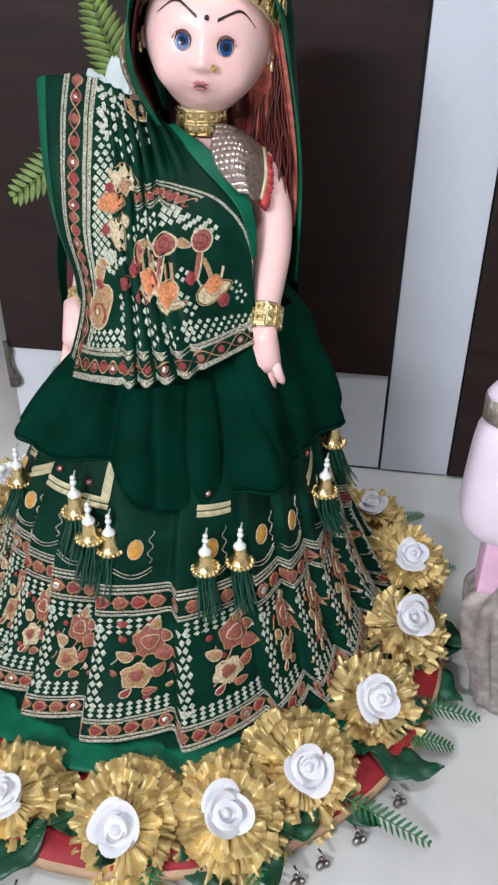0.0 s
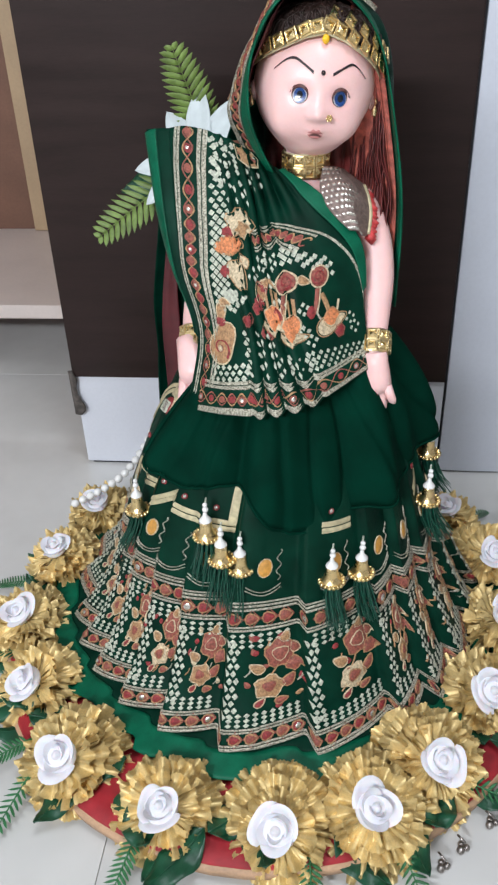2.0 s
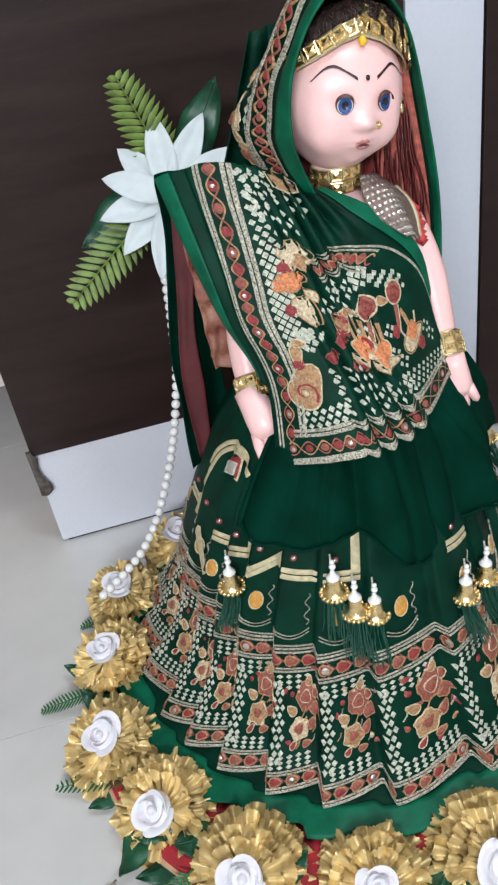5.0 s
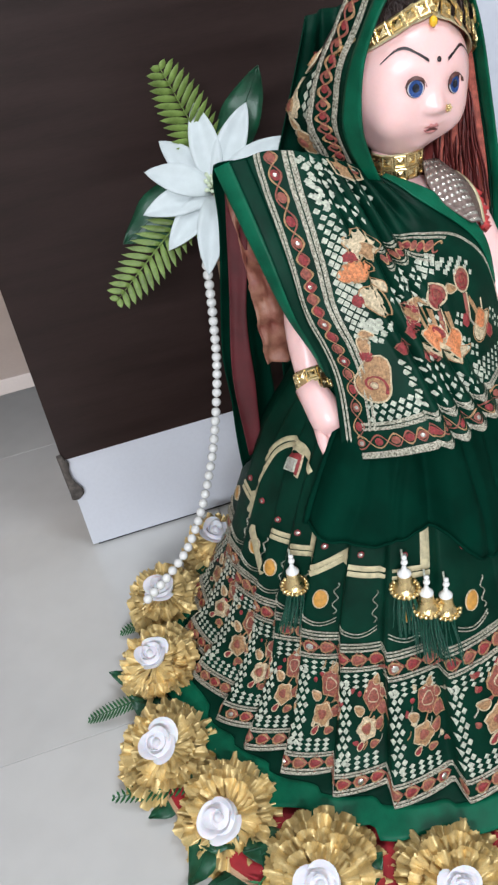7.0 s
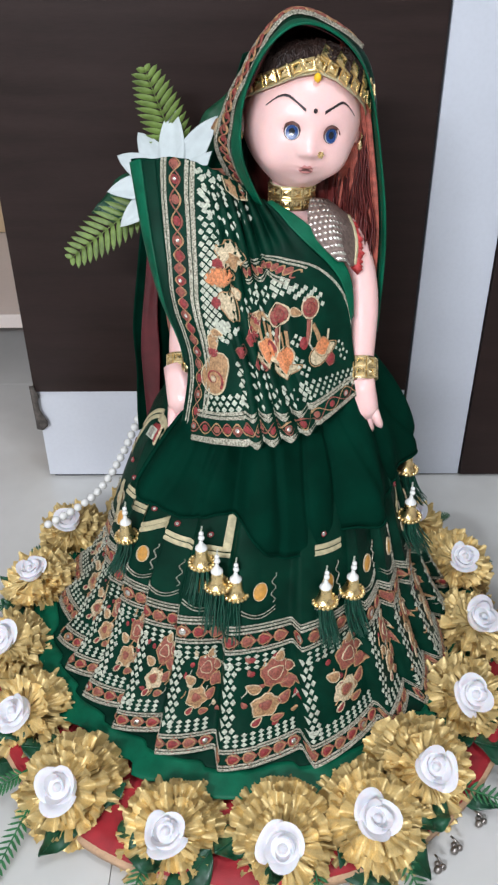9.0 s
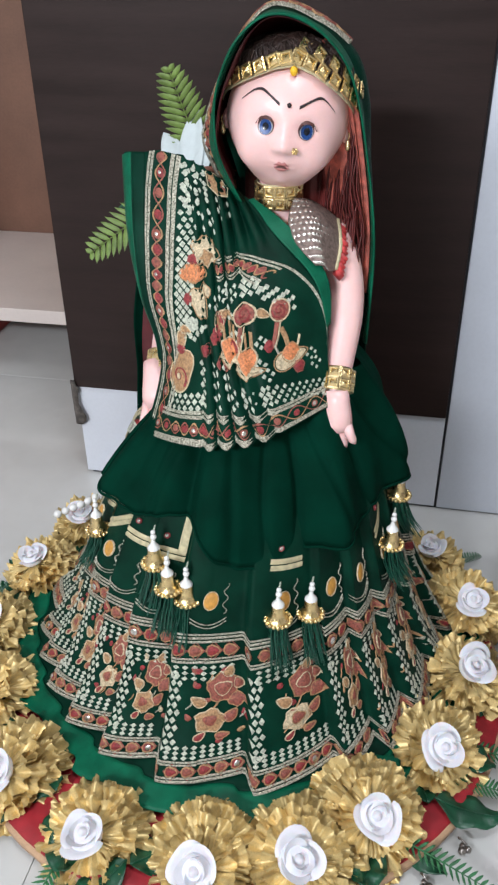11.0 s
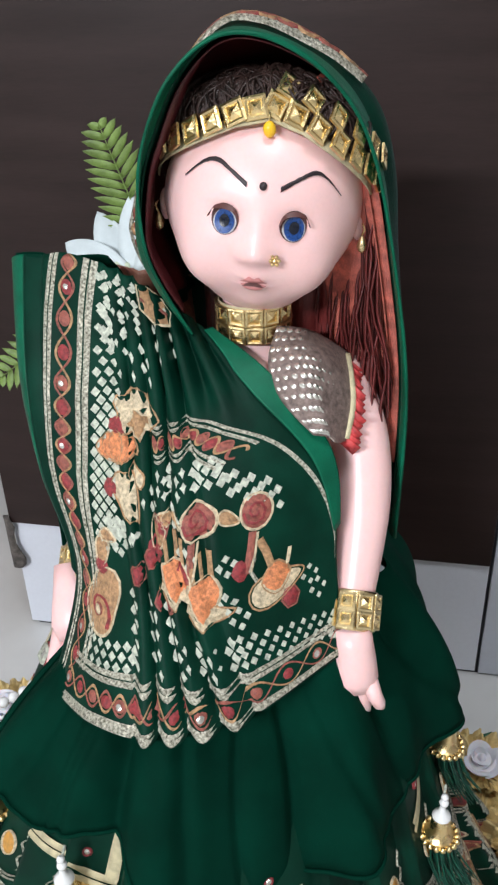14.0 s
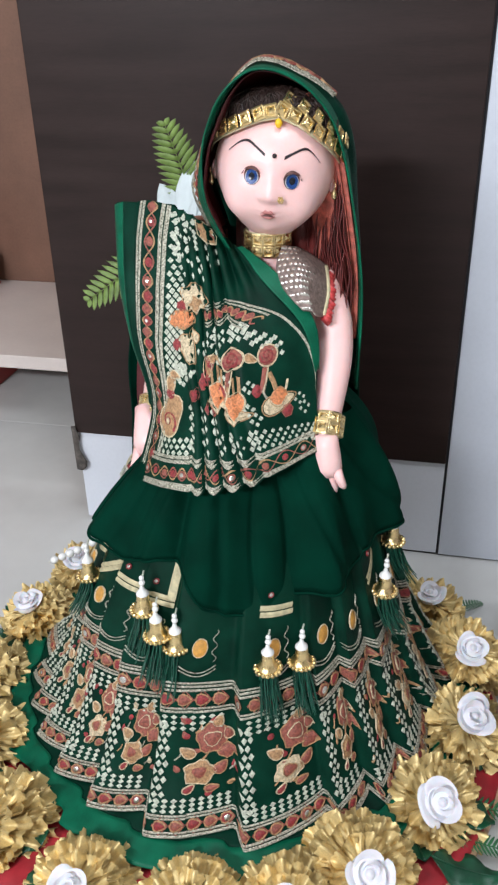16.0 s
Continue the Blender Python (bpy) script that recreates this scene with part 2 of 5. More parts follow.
        me.polygons.foreach_set("material_index", self.m)
        me.polygons.foreach_set("use_smooth", [smooth] * len(me.polygons))
        me.update()
        return me


def part(name, shape, mats, parent=None, label="", smooth=True, thick=0.0):
    ob = new(name, shape.make(name, mats, smooth) if isinstance(shape, Mesh) else shape)
    if parent:
        ob.parent = parent
    if thick:
        md = ob.modifiers.new("thickness", "SOLIDIFY")
        md.thickness, md.offset = thick, -1
    return tagged(ob, label)


def thing(name, label, category, group="", kind="", at=(0, 0, 0)):
    ob = new(name)
    ob.location = at
    ob.empty_display_size = 0.02
    return tagged(ob, label, category, group, kind)


def span(a, b, n):
    return [a + (b - a) * i / n for i in range(n + 1)]


def smooth_curve(pts, t):
    """Catmull-Rom through the points, t from 0 to 1."""
    n = len(pts) - 1
    x = min(max(t, 0), 1) * n
    i = min(int(x), n - 1)
    f = x - i
    p = [Vector(pts[min(max(i + k, 0), n)]) for k in (-1, 0, 1, 2)]
    return 0.5 * (2 * p[1] + (p[2] - p[0]) * f + (2 * p[0] - 5 * p[1] + 4 * p[2] - p[3]) * f * f + (3 * p[1] - p[0] - 3 * p[2] + p[3]) * f ** 3)


def lerp_table(tab, x):
    for (a, *p), (b, *q) in zip(tab, tab[1:]):
        if x <= b or (b, *q) == tuple(tab[-1]):
            k = (x - a) / (b - a)
            return [u + (w - u) * k for u, w in zip(p, q)]


def wave(*args):
    return noise.noise(Vector(args))


# ---------------- the room ----------------
FACE = 0.367   # plane of the cupboard fronts
room_x, room_y, room_top = (-2.3, 2.3), (-3.0, 1.6), 2.75

floor = tagged(part("floor", Mesh().box((room_x[0], room_y[0], -0.10), (room_x[1], room_y[1], -0.004)), GROUT, smooth=False), "pale polished tile floor with thin joints", "floor", kind="structure")
ceiling = tagged(part("ceiling", Mesh().box((room_x[0], room_y[0], room_top), (room_x[1], room_y[1], room_top + 0.1)), CEIL, smooth=False), "plain white ceiling", "ceiling", kind="structure")
for nm, lo, hi in (("wall_south", (room_x[0], room_y[0] - 0.15, 0), (room_x[1], room_y[0], room_top)), ("wall_north", (room_x[0], room_y[1], 0), (room_x[1], room_y[1] + 0.15, room_top)),
                   ("wall_west", (room_x[0] - 0.15, room_y[0], 0), (room_x[0], room_y[1], room_top)), ("wall_east", (room_x[1], room_y[0], 0), (room_x[1] + 0.15, room_y[1], room_top))):
    tagged(part(nm, Mesh().box(lo, hi), PAINT, smooth=False), "plain painted room wall", "wall", kind="structure")

# housings: the wall tube, and an unseen one added for the ceiling fill
tube_fit = thing("tube_light", "white tube light fitting on the wall", "light", at=TUBE_A[0])
part("housing", Mesh().box((-0.62, -0.43, -0.06), (0.62, -0.10, 0.10), 0.01), CEIL, tube_fit)
fill_fit = thing("fill_housing", "unseen square housing added above the fill lamp", "light", at=(FILL_B[0][0], FILL_B[0][1], 2.70))
part("frame", Mesh().box((-0.33, -0.33, 0.0), (0.33, 0.33, 0.05), 0.006), CEIL, fill_fit)

# tall cupboard: brown front board over a white plinth, grey upright board, brown neighbour
cup = thing("wardrobe", "dark brown laminate wardrobe front above a white plinth board", "wardrobe", at=(-0.02, FACE, 0))


def at_cup(lo, hi):
    o = (-0.02, FACE, 0)
    return [lo[i] - o[i] for i in range(3)], [hi[i] - o[i] for i in range(3)]


part("body", Mesh().box(*at_cup((-0.296, FACE + 0.02, 0.0), (0.237, FACE + 0.55, 2.1)), 0.001), PLY, cup, smooth=False)
part("door", Mesh().box(*at_cup((-0.298, FACE - 0.004, 0.154), (0.2385, FACE + 0.016, 2.1)), 0.0012), BROWN, cup, "dark brown laminate door", smooth=False)
part("plinth_board", Mesh().box(*at_cup((-0.297, FACE, 0.004), (0.2385, FACE + 0.016, 0.1525)), 0.001), WHITEB, cup, "white plinth board", smooth=False)
part("shadow_gap", Mesh().box(*at_cup((-0.29, FACE + 0.003, 0.0), (2.2, FACE + 0.014, 0.004))), SEAMC, cup, smooth=False)
# swollen, broken lower end of the side panel
chip = Mesh()
side = [(0.165, 0.0), (0.158, 0.003), (0.150, 0.008), (0.140, 0.005), (0.126, 0.006), (0.114, 0.012), (0.106, 0.017), (0.099, 0.016), (0.093, 0.008)]
chip.grid(lambda u, k: (-0.2805 + u * (0.001 + 0.85 * side[k][1]), -0.005 - 0.002 * math.sin(u * 3.1) + 0.001 * wave(u * 3, k * 1.7, 2), side[k][0]), span(0, 1, 6), list(range(len(side))))
part("broken_side_edge", chip, CHIP, cup, "swollen and chipped dark edge", thick=0.003)

post = thing("upright_panel", "pale grey laminate upright board between wardrobes", "panel", at=(0.29, FACE, 0))
part("board", Mesh().box((0.242 - 0.29, -0.001, 0.003), (0.3355 - 0.29, 0.03, 2.1), 0.001), GREYB, post, smooth=False)
part("seam", Mesh().box((0.2385 - 0.29, 0.004, 0.0), (0.2422 - 0.29, 0.02, 2.1)), SEAMC, post, smooth=False)
cup2 = thing("wardrobe", "second dark brown laminate wardrobe reaching the floor", "wardrobe", at=(1.2, FACE, 0))
part("door", Mesh().box((0.3375 - 1.2, -0.005, 0.004), (0.95 - 1.2, 0.018, 2.1), 0.0012), BROWN, cup2, smooth=False)
part("door", Mesh().box((0.953 - 1.2, -0.005, 0.004), (2.2 - 1.2, 0.018, 2.1), 0.0012), BROWN, cup2, smooth=False)

# open shelf unit beyond the wardrobe
unit = thing("shelf_unit", "open brown shelf unit with a pinkish-white bottom board", "shelf", at=(-0.9, 1.15, 0))


def at_unit(lo, hi):
    o = (-0.9, 1.15, 0)
    return [lo[i] - o[i] for i in range(3)], [hi[i] - o[i] for i in range(3)]


part("back_panel", Mesh().box(*at_unit((-1.7, 1.09, 0.0), (-0.31, 1.11, 2.1))), PLY, unit, smooth=False)
part("shelf", Mesh().box(*at_unit((-1.7, 0.645, 0.121), (-0.302, 1.088, 0.147)), 0.002), SHELFW, unit, "pinkish-white shelf board", smooth=False)
part("side_panel", Mesh().box(*at_unit((-0.300, 0.930, 0.0), (-0.282, 1.11, 2.1)), 0.001), PLY, unit, smooth=False)
part("fascia", Mesh().box(*at_unit((-0.588, 1.066, 0.149), (-0.305, 1.087, 2.1)), 0.002), BEIGE, unit, "beige laminate frame", smooth=False)
for i, (x, y, z, w, h) in enumerate(((-0.86, 1.00, 0.147, 0.155, 0.075), (-0.88, 1.01, 0.222, 0.16, 0.07), (-0.90, 1.02, 0.292, 0.165, 0.07), (-0.76, 0.86, 0.0, 0.15, 0.085))):
    bx = thing("red_box", "red cardboard box with a small pale label", "box", "red boxes on the shelf", at=(x, y, z))
    part("carton", Mesh().box((-w / 2 - 0.1, -0.06, 0.0), (w / 2, 0.06, h), 0.004), REDBOX, bx, smooth=False)
    part("label", Mesh().box((w / 2 - 0.052, -0.0625, h * 0.25), (w / 2 - 0.022, -0.060, h * 0.8), 0.0005), SHELFW, bx, "pale paper label", smooth=False)

# ---------------- round board ----------------
RING = (0.015, 0.020)
board = thing("round_board", "round board covered in red cloth under the doll", "board", at=(RING[0], RING[1], 0))
part("cloth_top", Mesh().lathe([(0.001, 0.0265), (0.15, 0.0265), (0.28, 0.026), (0.292, 0.0245), (0.294, 0.021)], 64), REDCLOTH, board, "red cloth cover")
part("rim", Mesh().lathe([(0.001, 0.010), (0.290, 0.010), (0.2975, 0.012), (0.2975, 0.0205), (0.292, 0.0215)], 64), BOARD, board, "tan wooden rim")
for k in range(4):
    a = TAU * k / 4 + 0.6
    part("foot", Mesh().lathe([(0.001, 0.0), (0.013, 0.0), (0.014, 0.004), (0.012, 0.0105), (0.001, 0.0105)], 12, at=(0.22 * math.cos(a), 0.22 * math.sin(a), 0)), BOARD, board)

# ---------------- lehenga skirt ----------------
SK = (0.020, 0.064)
EDGES = [-74, -63, -52, -39, -26, -11, 11, 34, 46] + [58 + 228 * k / 14 for k in range(15)]   # left edges of the knife pleats, degrees
PROFILE = [(-0.1, 0.018, 0.246), (0.0, 0.049, 0.231), (0.25, 0.088, 0.207), (0.5, 0.133, 0.186), (0.75, 0.188, 0.170), (1.0, 0.262, 0.140), (1.2, 0.315, 0.114), (1.45, 0.372, 0.080)]


def pleat_phase(th):
    """0 at the left edge of a pleat to 1 at the next one."""
    d = (math.degrees(th) + 74) % 360 - 74
    for e0, e1 in zip(EDGES, EDGES[1:]):
        if d < e1:
            return (d - e0) / (e1 - e0)
    return 0.0


def pleat(th):
    """Knife pleats: a quick step out and a slow fall back under the next; 0 to 1."""
    x = pleat_phase(th)
    return 0.5 - 0.5 * math.cos(math.pi * x / 0.10) if x < 0.10 else 1.0 - ((x - 0.10) / 0.90) ** 1.15


def skirt_point(th, s, lift=0.0):
    z, r = lerp_table(PROFILE, s)
    z2, r2 = lerp_table(PROFILE, min(s + 0.04, 1.44))
    z0, r0 = lerp_table(PROFILE, max(s - 0.04, -0.1))
    z, r = (z + z2 + z0) / 3, (r + r2 + r0) / 3
    p = pleat(th)
    r -= 0.015 * max(0.0, math.sin(-th)) ** 3 * max(0.0, math.sin(math.pi * min(1.0, max(0.0, s) / 1.15)))
    amp = 0.0205 * max(0.0, 1.0 - 0.62 * max(s, 0)) 
    r += amp * (p - 0.62) + 0.004 * math.sin(2 * th + 1.3) * (1 - min(s, 1) * 0.5)
    r += 0.0025 * wave(th * 4, s * 5, 1.0)
    z -= 0.0065 * (p - 0.4) * max(0.0, 1 - s * 1.3)
    lean = max(0.0, s - 0.75)
    x = SK[0] + (r + lift) * math.sin(th) + 0.03 * lean
    y = SK[1] - (r + lift) * math.cos(th)
    return Vector((x, y, z + lift * 0.5))


skirt = thing("lehenga_skirt", "dark green pleated skirt with coral and silver embroidery", "skirt", at=(SK[0], SK[1], 0.03))


def local(fn, o):
    o = Vector(o)
    return lambda *a: Vector(fn(*a)) - o


SKO = (SK[0], SK[1], 0.03)
part("pleated_cloth", Mesh().grid(local(skirt_point, SKO), [TAU * i / 440 for i in range(440)], span(0.0, 1.45, 40), wrap=True), CLOTH, skirt, thick=0.0012)


def under_point(th, k):
    p = pleat(th + 0.05)
    p = p * p * (3 - 2 * p)
    r = 0.212 + 0.056 * k + 0.013 * (p - 0.6) * k + 0.004 * wave(th * 5, k, 7.0)
    z = 0.043 - 0.012 * k ** 1.2 - 0.003 * p * k + 0.003 * wave(th * 9, 3.0, k)
    return Vector((SK[0] + r * math.sin(th), SK[1] - r * math.cos(th), max(z + 0.004, 0.030)))


part("underskirt", Mesh().grid(local(under_point, SKO), [TAU * i / 330 for i in range(330)], span(0.0, 0.46, 6), wrap=True), CLOTH, skirt, "plain green lower frill", thick=0.001)
part("satin_hem", Mesh().grid(local(lambda th, k: under_point(th, k) + Vector((0, 0, 0.0008)), SKO), [TAU * i / 330 for i in range(330)], span(0.44, 0.90, 6), wrap=True), SATIN, skirt, "bright green satin hem band", thick=0.0015)

# ---------------- plain flounce below the pallu ----------------


HEM = [(-60, 0.290), (-44, 0.288), (-36, 0.285), (-26, 0.277), (-14, 0.283), (-4, 0.277), (3, 0.254), (9, 0.241), (15, 0.235), (23, 0.234), (31, 0.242), (38, 0.248), (45, 0.246), (52, 0.249), (60, 0.252), (66, 0.257), (74, 0.259), (90, 0.258), (135, 0.285)]


def flounce_point(th, s):
    """s: 0 at the rim, 1 at the top."""
    rim = lerp_table(HEM, math.degrees(th))[0]
    z = rim + (0.376 - rim) * s
    side = max(0.0, min(1.0, (math.degrees(th) - 58) / 28))
    left = max(0.0, min(1.0, (-18 - math.degrees(th)) / 28))
    r = 0.156 - 0.060 * s ** 1.15 + 0.006 * math.sin(s * math.pi) + 0.004 * side * max(0.0, math.sin(math.pi * s)) ** 0.8 - 0.034 * s * left
    r += (0.0085 * math.sin(th * 9 + 0.6) + 0.0048 * math.sin(th * 17 + 1)) * (1.0 - 0.55 * s)
    r += 0.0045 * abs(math.sin(th * 13 + 2)) ** 0.6 * math.exp(-((th + 0.25) / 0.45) ** 2) - 0.006 * math.exp(-((th + 0.12 + 0.1 * s) / 0.05) ** 2)
    for c, w, d in ((-0.62, 0.035, 0.006), (-0.34, 0.025, 0.007), (0.10, 0.030, 0.008), (0.36, 0.022, 0.006), (0.58, 0.030, 0.008), (0.86, 0.026, 0.006), (1.15, 0.03, 0.007), (1.55, 0.03, 0.007)):
        r -= d * math.exp(-((th - c * (1 - 0.25 * s) - 0.03 * math.sin(s * 4 + c * 9)) / w) ** 2) * 0.62 * (0.45 + 0.55 * math.sin(s * 2.4 + 0.5))
    return Vector((SK[0] + 0.012 * s + r * math.sin(th), SK[1] - r * math.cos(th), z))


FLO = (SK[0], SK[1], 0.25)
flounce = thing("plain_flounce", "plain dark green georgette flounce over the skirt", "drape", at=FLO)
TH0, TH1 = radians(-47), radians(128)
part("cloth", Mesh().grid(local(flounce_point, FLO), span(TH0, TH1, 260), span(0.035, 1, 24)), VELVET, flounce, thick=0.001)
part("rim_piping", Mesh().tube([flounce_point(th, 0.02) - Vector(FLO) for th in span(TH0, TH1, 260)], 0.0014, 6), VELVET, flounce, "narrow rolled hem")
part("side_fold", Mesh().grid(local(lambda k, s: flounce_point(TH0 - 0.045 * k * (1 - 0.2 * s), s) + Vector((-0.003, -0.003, 0.0)) * math.sin(k * 3.1), FLO), span(0, 1, 6), span(0.0, 0.95, 16)), VELVET, flounce, "turned side edge", thick=0.001)

# ---------------- pallu: embroidered cloth from the shoulder over the front ----------------
PALLU = [
    [(-0.066, 0.078, 0.553), (-0.050, 0.074, 0.555), (-0.022, 0.068, 0.549), (0.006, 0.060, 0.537), (0.033, 0.052, 0.520)],
    [(-0.058, 0.036, 0.490), (-0.036, 0.034, 0.488), (-0.006, 0.030, 0.493), (0.025, 0.025, 0.490), (0.068, 0.038, 0.500)],
    [(-0.053, 0.021, 0.441), (-0.030, 0.010, 0.440), (0.002, 0.000, 0.446), (0.040, -0.010, 0.452), (0.101, 0.026, 0.464)],
    [(-0.041, 0.007, 0.388), (-0.016, -0.016, 0.394), (0.014, -0.030, 0.404), (0.052, -0.036, 0.402), (0.107, 0.008, 0.410)],
    [(-0.050, -0.029, 0.331), (-0.012, -0.062, 0.345), (0.024, -0.070, 0.350), (0.071, -0.055, 0.357), (0.113, -0.012, 0.366)],
]
EDGE = [(-0.091, 0.086, 0.548), (-0.079, 0.049, 0.490), (-0.066, 0.032, 0.441), (-0.047, 0.020, 0.394), (-0.046, 0.004, 0.352)]


def pallu_base(u, v, lift=0.0):
    return smooth_curve([smooth_curve(r, u) for r in PALLU], v)


def pallu_point(u, v, lift=0.0):
    rows = [smooth_curve(r, u) for r in PALLU]
    p = smooth_curve(rows, v)
    w = max(0.0, min(1.0, (u - 0.42) / 0.05)) * max(0.0, min(1.0, (0.80 - u) / 0.08))
    f = abs(math.sin(math.pi * (u - 0.43 + 0.012 * math.sin(v * 4)) / 0.082)) ** 0.75
    p = p + Vector((0.0012, -0.0105, -0.002)) * w * (f - 0.55) * min(1, 0.45 + v * 1.1)
    g = math.exp(-((v - 0.15) / 0.11) ** 2) * max(0.0, min(1.0, (u - 0.62) / 0.06)) * max(0.0, min(1.0, (0.93 - u) / 0.06))
    p += Vector((0, -0.0045, 0.002)) * g * math.sin(u * 82 + 2 * v)   # gathers below the shoulder
    p += Vector((0, -0.003, 0)) * wave(u * 5, v * 4, 3.3)
    return p + Vector((-0.15, -0.9, 0.35)) * lift


PLO = (0.0, 0.0, 0.36)
pallu = thing("embroidered_pallu", "dark green pallu with coral motifs and white checks over the shoulder", "drape", at=PLO)
part("cloth", Mesh().grid(local(pallu_point, PLO), span(0.0, 1.0, 110), span(0.0, 1.0, 60)), CLOTH, pallu, thick=0.001)


def pallu_edge(k, v):
    """Satin binding outside the cloth, rolling back at its free edge."""
    a, b = pallu_point(0.0, v), smooth_curve(EDGE, v)
    if k <= 1:
        return a + (b - a) * k + Vector((-0.6, -0.6, 0.5)) * 0.004 * math.sin(k * 3.14)
    return b + Vector((0.004 * (k - 1), 0.016 * (k - 1), -0.004 * (k - 1)))


part("plain_edge", Mesh().grid(local(pallu_edge, PLO), span(0, 0.46, 5), span(0.0, 0.76, 50)), CLOTH, pallu, "plain dark green strip beside the border", thick=0.001)
part("satin_edge", Mesh().grid(local(pallu_edge, PLO), span(0.44, 1.6, 12), span(0.0, 0.75, 50)), SATIN, pallu, "bright green satin binding", thick=0.0012)


def neck_band(k, v):
    """Satin band along the upper free edge, across the chest."""
    q = pallu_point(1.0 - 0.092 * (1 - k) * min(1.0, 0.35 + v * 3.5) * max(0.0, 1 - v / 0.67) ** 0.6, v, 0.0022)
    return q + Vector((0.0015, 0.004, 0.002)) * k


part("chest_band", Mesh().grid(local(neck_band, PLO), span(0, 1, 10), span(0.0, 0.665, 40)), SATIN, pallu, "plain green satin band across the chest", thick=0.0012)


def back_drape(k, s):
    """Cloth that falls from the shoulder behind the arm."""
    p = smooth_curve([(-0.090, 0.090, 0.550), (-0.087, 0.115, 0.515), (-0.094, 0.120, 0.456), (-0.105, 0.120, 0.38), (-0.109, 0.118, 0.31), (-0.108, 0.112, 0.25)], s)
    p = p + Vector((0.050 * k, 0.030 * k * (0.4 + 0.6 * s) + 0.004 * math.sin(k * 9), -0.004 * k))
    return p + Vector((0.0035 * wave(k * 4, s * 5, 1.7), 0, 0))


BDO = (-0.10, 0.11, 0.25)
drape = thing("back_drape", "dark green cloth hanging behind the arm with maroon lining", "drape", at=BDO)
part("cloth", Mesh().grid(local(back_drape, BDO), span(0, 1, 30), span(0, 1, 40)), VELVET, drape, thick=0.001)
part("lining", Mesh().grid(local(lambda k, s: back_drape(0.16 + 0.34 * k, s) + Vector((0.0, -0.004 - 0.004 * k, 0)), BDO), span(0, 1, 16), span(0.05, 0.96, 40)), MAROON, drape, "maroon lining", thick=0.001)


def brocade(k, s):
    x = -0.080 + 0.085 * k + 0.012 * s
    return Vector((x + 0.005 * wave(k * 6, s * 7, 4.0), 0.112 + 0.012 * k + 0.014 * wave(k * 7, s * 9, 9.0) + 0.006 * abs(wave(k * 14, s * 20, 2.0)), 0.540 - 0.185 * s - 0.01 * k))


part("brocade_fold", Mesh().grid(local(brocade, BDO), span(0, 1, 40), span(0, 1, 60)), BROCADE, drape, "crumpled peach brocade inner fold", thick=0.001)

# ---------------- the doll ----------------
HC = Vector((0.0605, 0.0765, 0.5845))
HEAD = Matrix.Translation(HC) @ pose(0, 0, 0, 0, 7.0, 0) @ pose(0, 0, 0, 0, 0, 6.0)


def head_local(az, el, lift=0.0):
    """Doll head: az to the picture's right, el up, in radians, from the face's front."""
    rx, ry, rz = 0.0505 - 0.0015 * math.sin(az), 0.0505, 0.0520
    rz = 0.0520 + 0.0050 * max(0.0, -math.sin(el))
    d = Vector((math.sin(az) * math.cos(el), -math.cos(az) * math.cos(el), math.sin(el)))
    r = 1.0
    front = max(0.0, math.cos(az) * math.cos(el))
    # cheeks, narrow chin, brow
    r += 0.105 * math.exp(-((abs(az) - 0.66) / 0.36) ** 2 - ((el + 0.46) / 0.28) ** 2)
    r -= 0.055 * math.exp(-((abs(az) - 1.25) / 0.45) ** 2 - ((el + 0.55) / 0.40) ** 2)
    r -= 0.03 * math.exp(-((el + 0.95) / 0.30) ** 2) * (1 - front * 0.5)
    r += 0.035 * math.exp(-(az / 0.24) ** 2 - ((el + 0.86) / 0.16) ** 2)
    # nose
    r += 0.125 * math.exp(-(az / 0.125) ** 2 - ((el + 0.235) / 0.10) ** 2) + 0.035 * math.exp(-(az / 0.09) ** 2 - ((el + 0.08) / 0.14) ** 2)
    r += 0.035 * math.exp(-((abs(az) - 0.13) / 0.06) ** 2 - ((el + 0.27) / 0.06) ** 2)
    # eye hollows
    r -= 0.062 * math.exp(-((abs(az) - 0.335) / 0.19) ** 2 - ((el - 0.02) / 0.14) ** 2)
    # mouth: pouting lips in a soft mound
    r += 0.062 * math.exp(-(az / 0.22) ** 2 - ((el + 0.50) / 0.15) ** 2)
    r += 0.020 * math.exp(-((abs(az) - 0.055) / 0.07) ** 2 - ((el + 0.455) / 0.030) ** 2) + 0.024 * math.exp(-(az / 0.10) ** 2 - ((el + 0.555) / 0.035) ** 2)
    r -= 0.020 * math.exp(-(az / 0.15) ** 2 - ((el + 0.505 - 0.10 * az * az) / 0.018) ** 2)
    return Vector((d.x * rx, d.y * ry, d.z * rz)) * r + d * lift


def head_point(az, el, lift=0.0):
    return HEAD @ head_local(az, el, lift)


doll = Mesh()
doll.grid(head_point, [-math.pi + TAU * i / 150 for i in range(150)], [-1.55 + 3.1 * i / 110 for i in range(111)], 0, True)
# neck and torso
doll.lathe([(0.020, 0.012), (0.0165, 0.0), (0.0165, -0.02), (0.020, -0.036), (0.030, -0.042), (0.046, -0.056), (0.052, -0.080), (0.050, -0.12), (0.044, -0.16), (0.050, -0.19), (0.06, -0.22)], 28, at=(0.052, 0.078, 0.545))
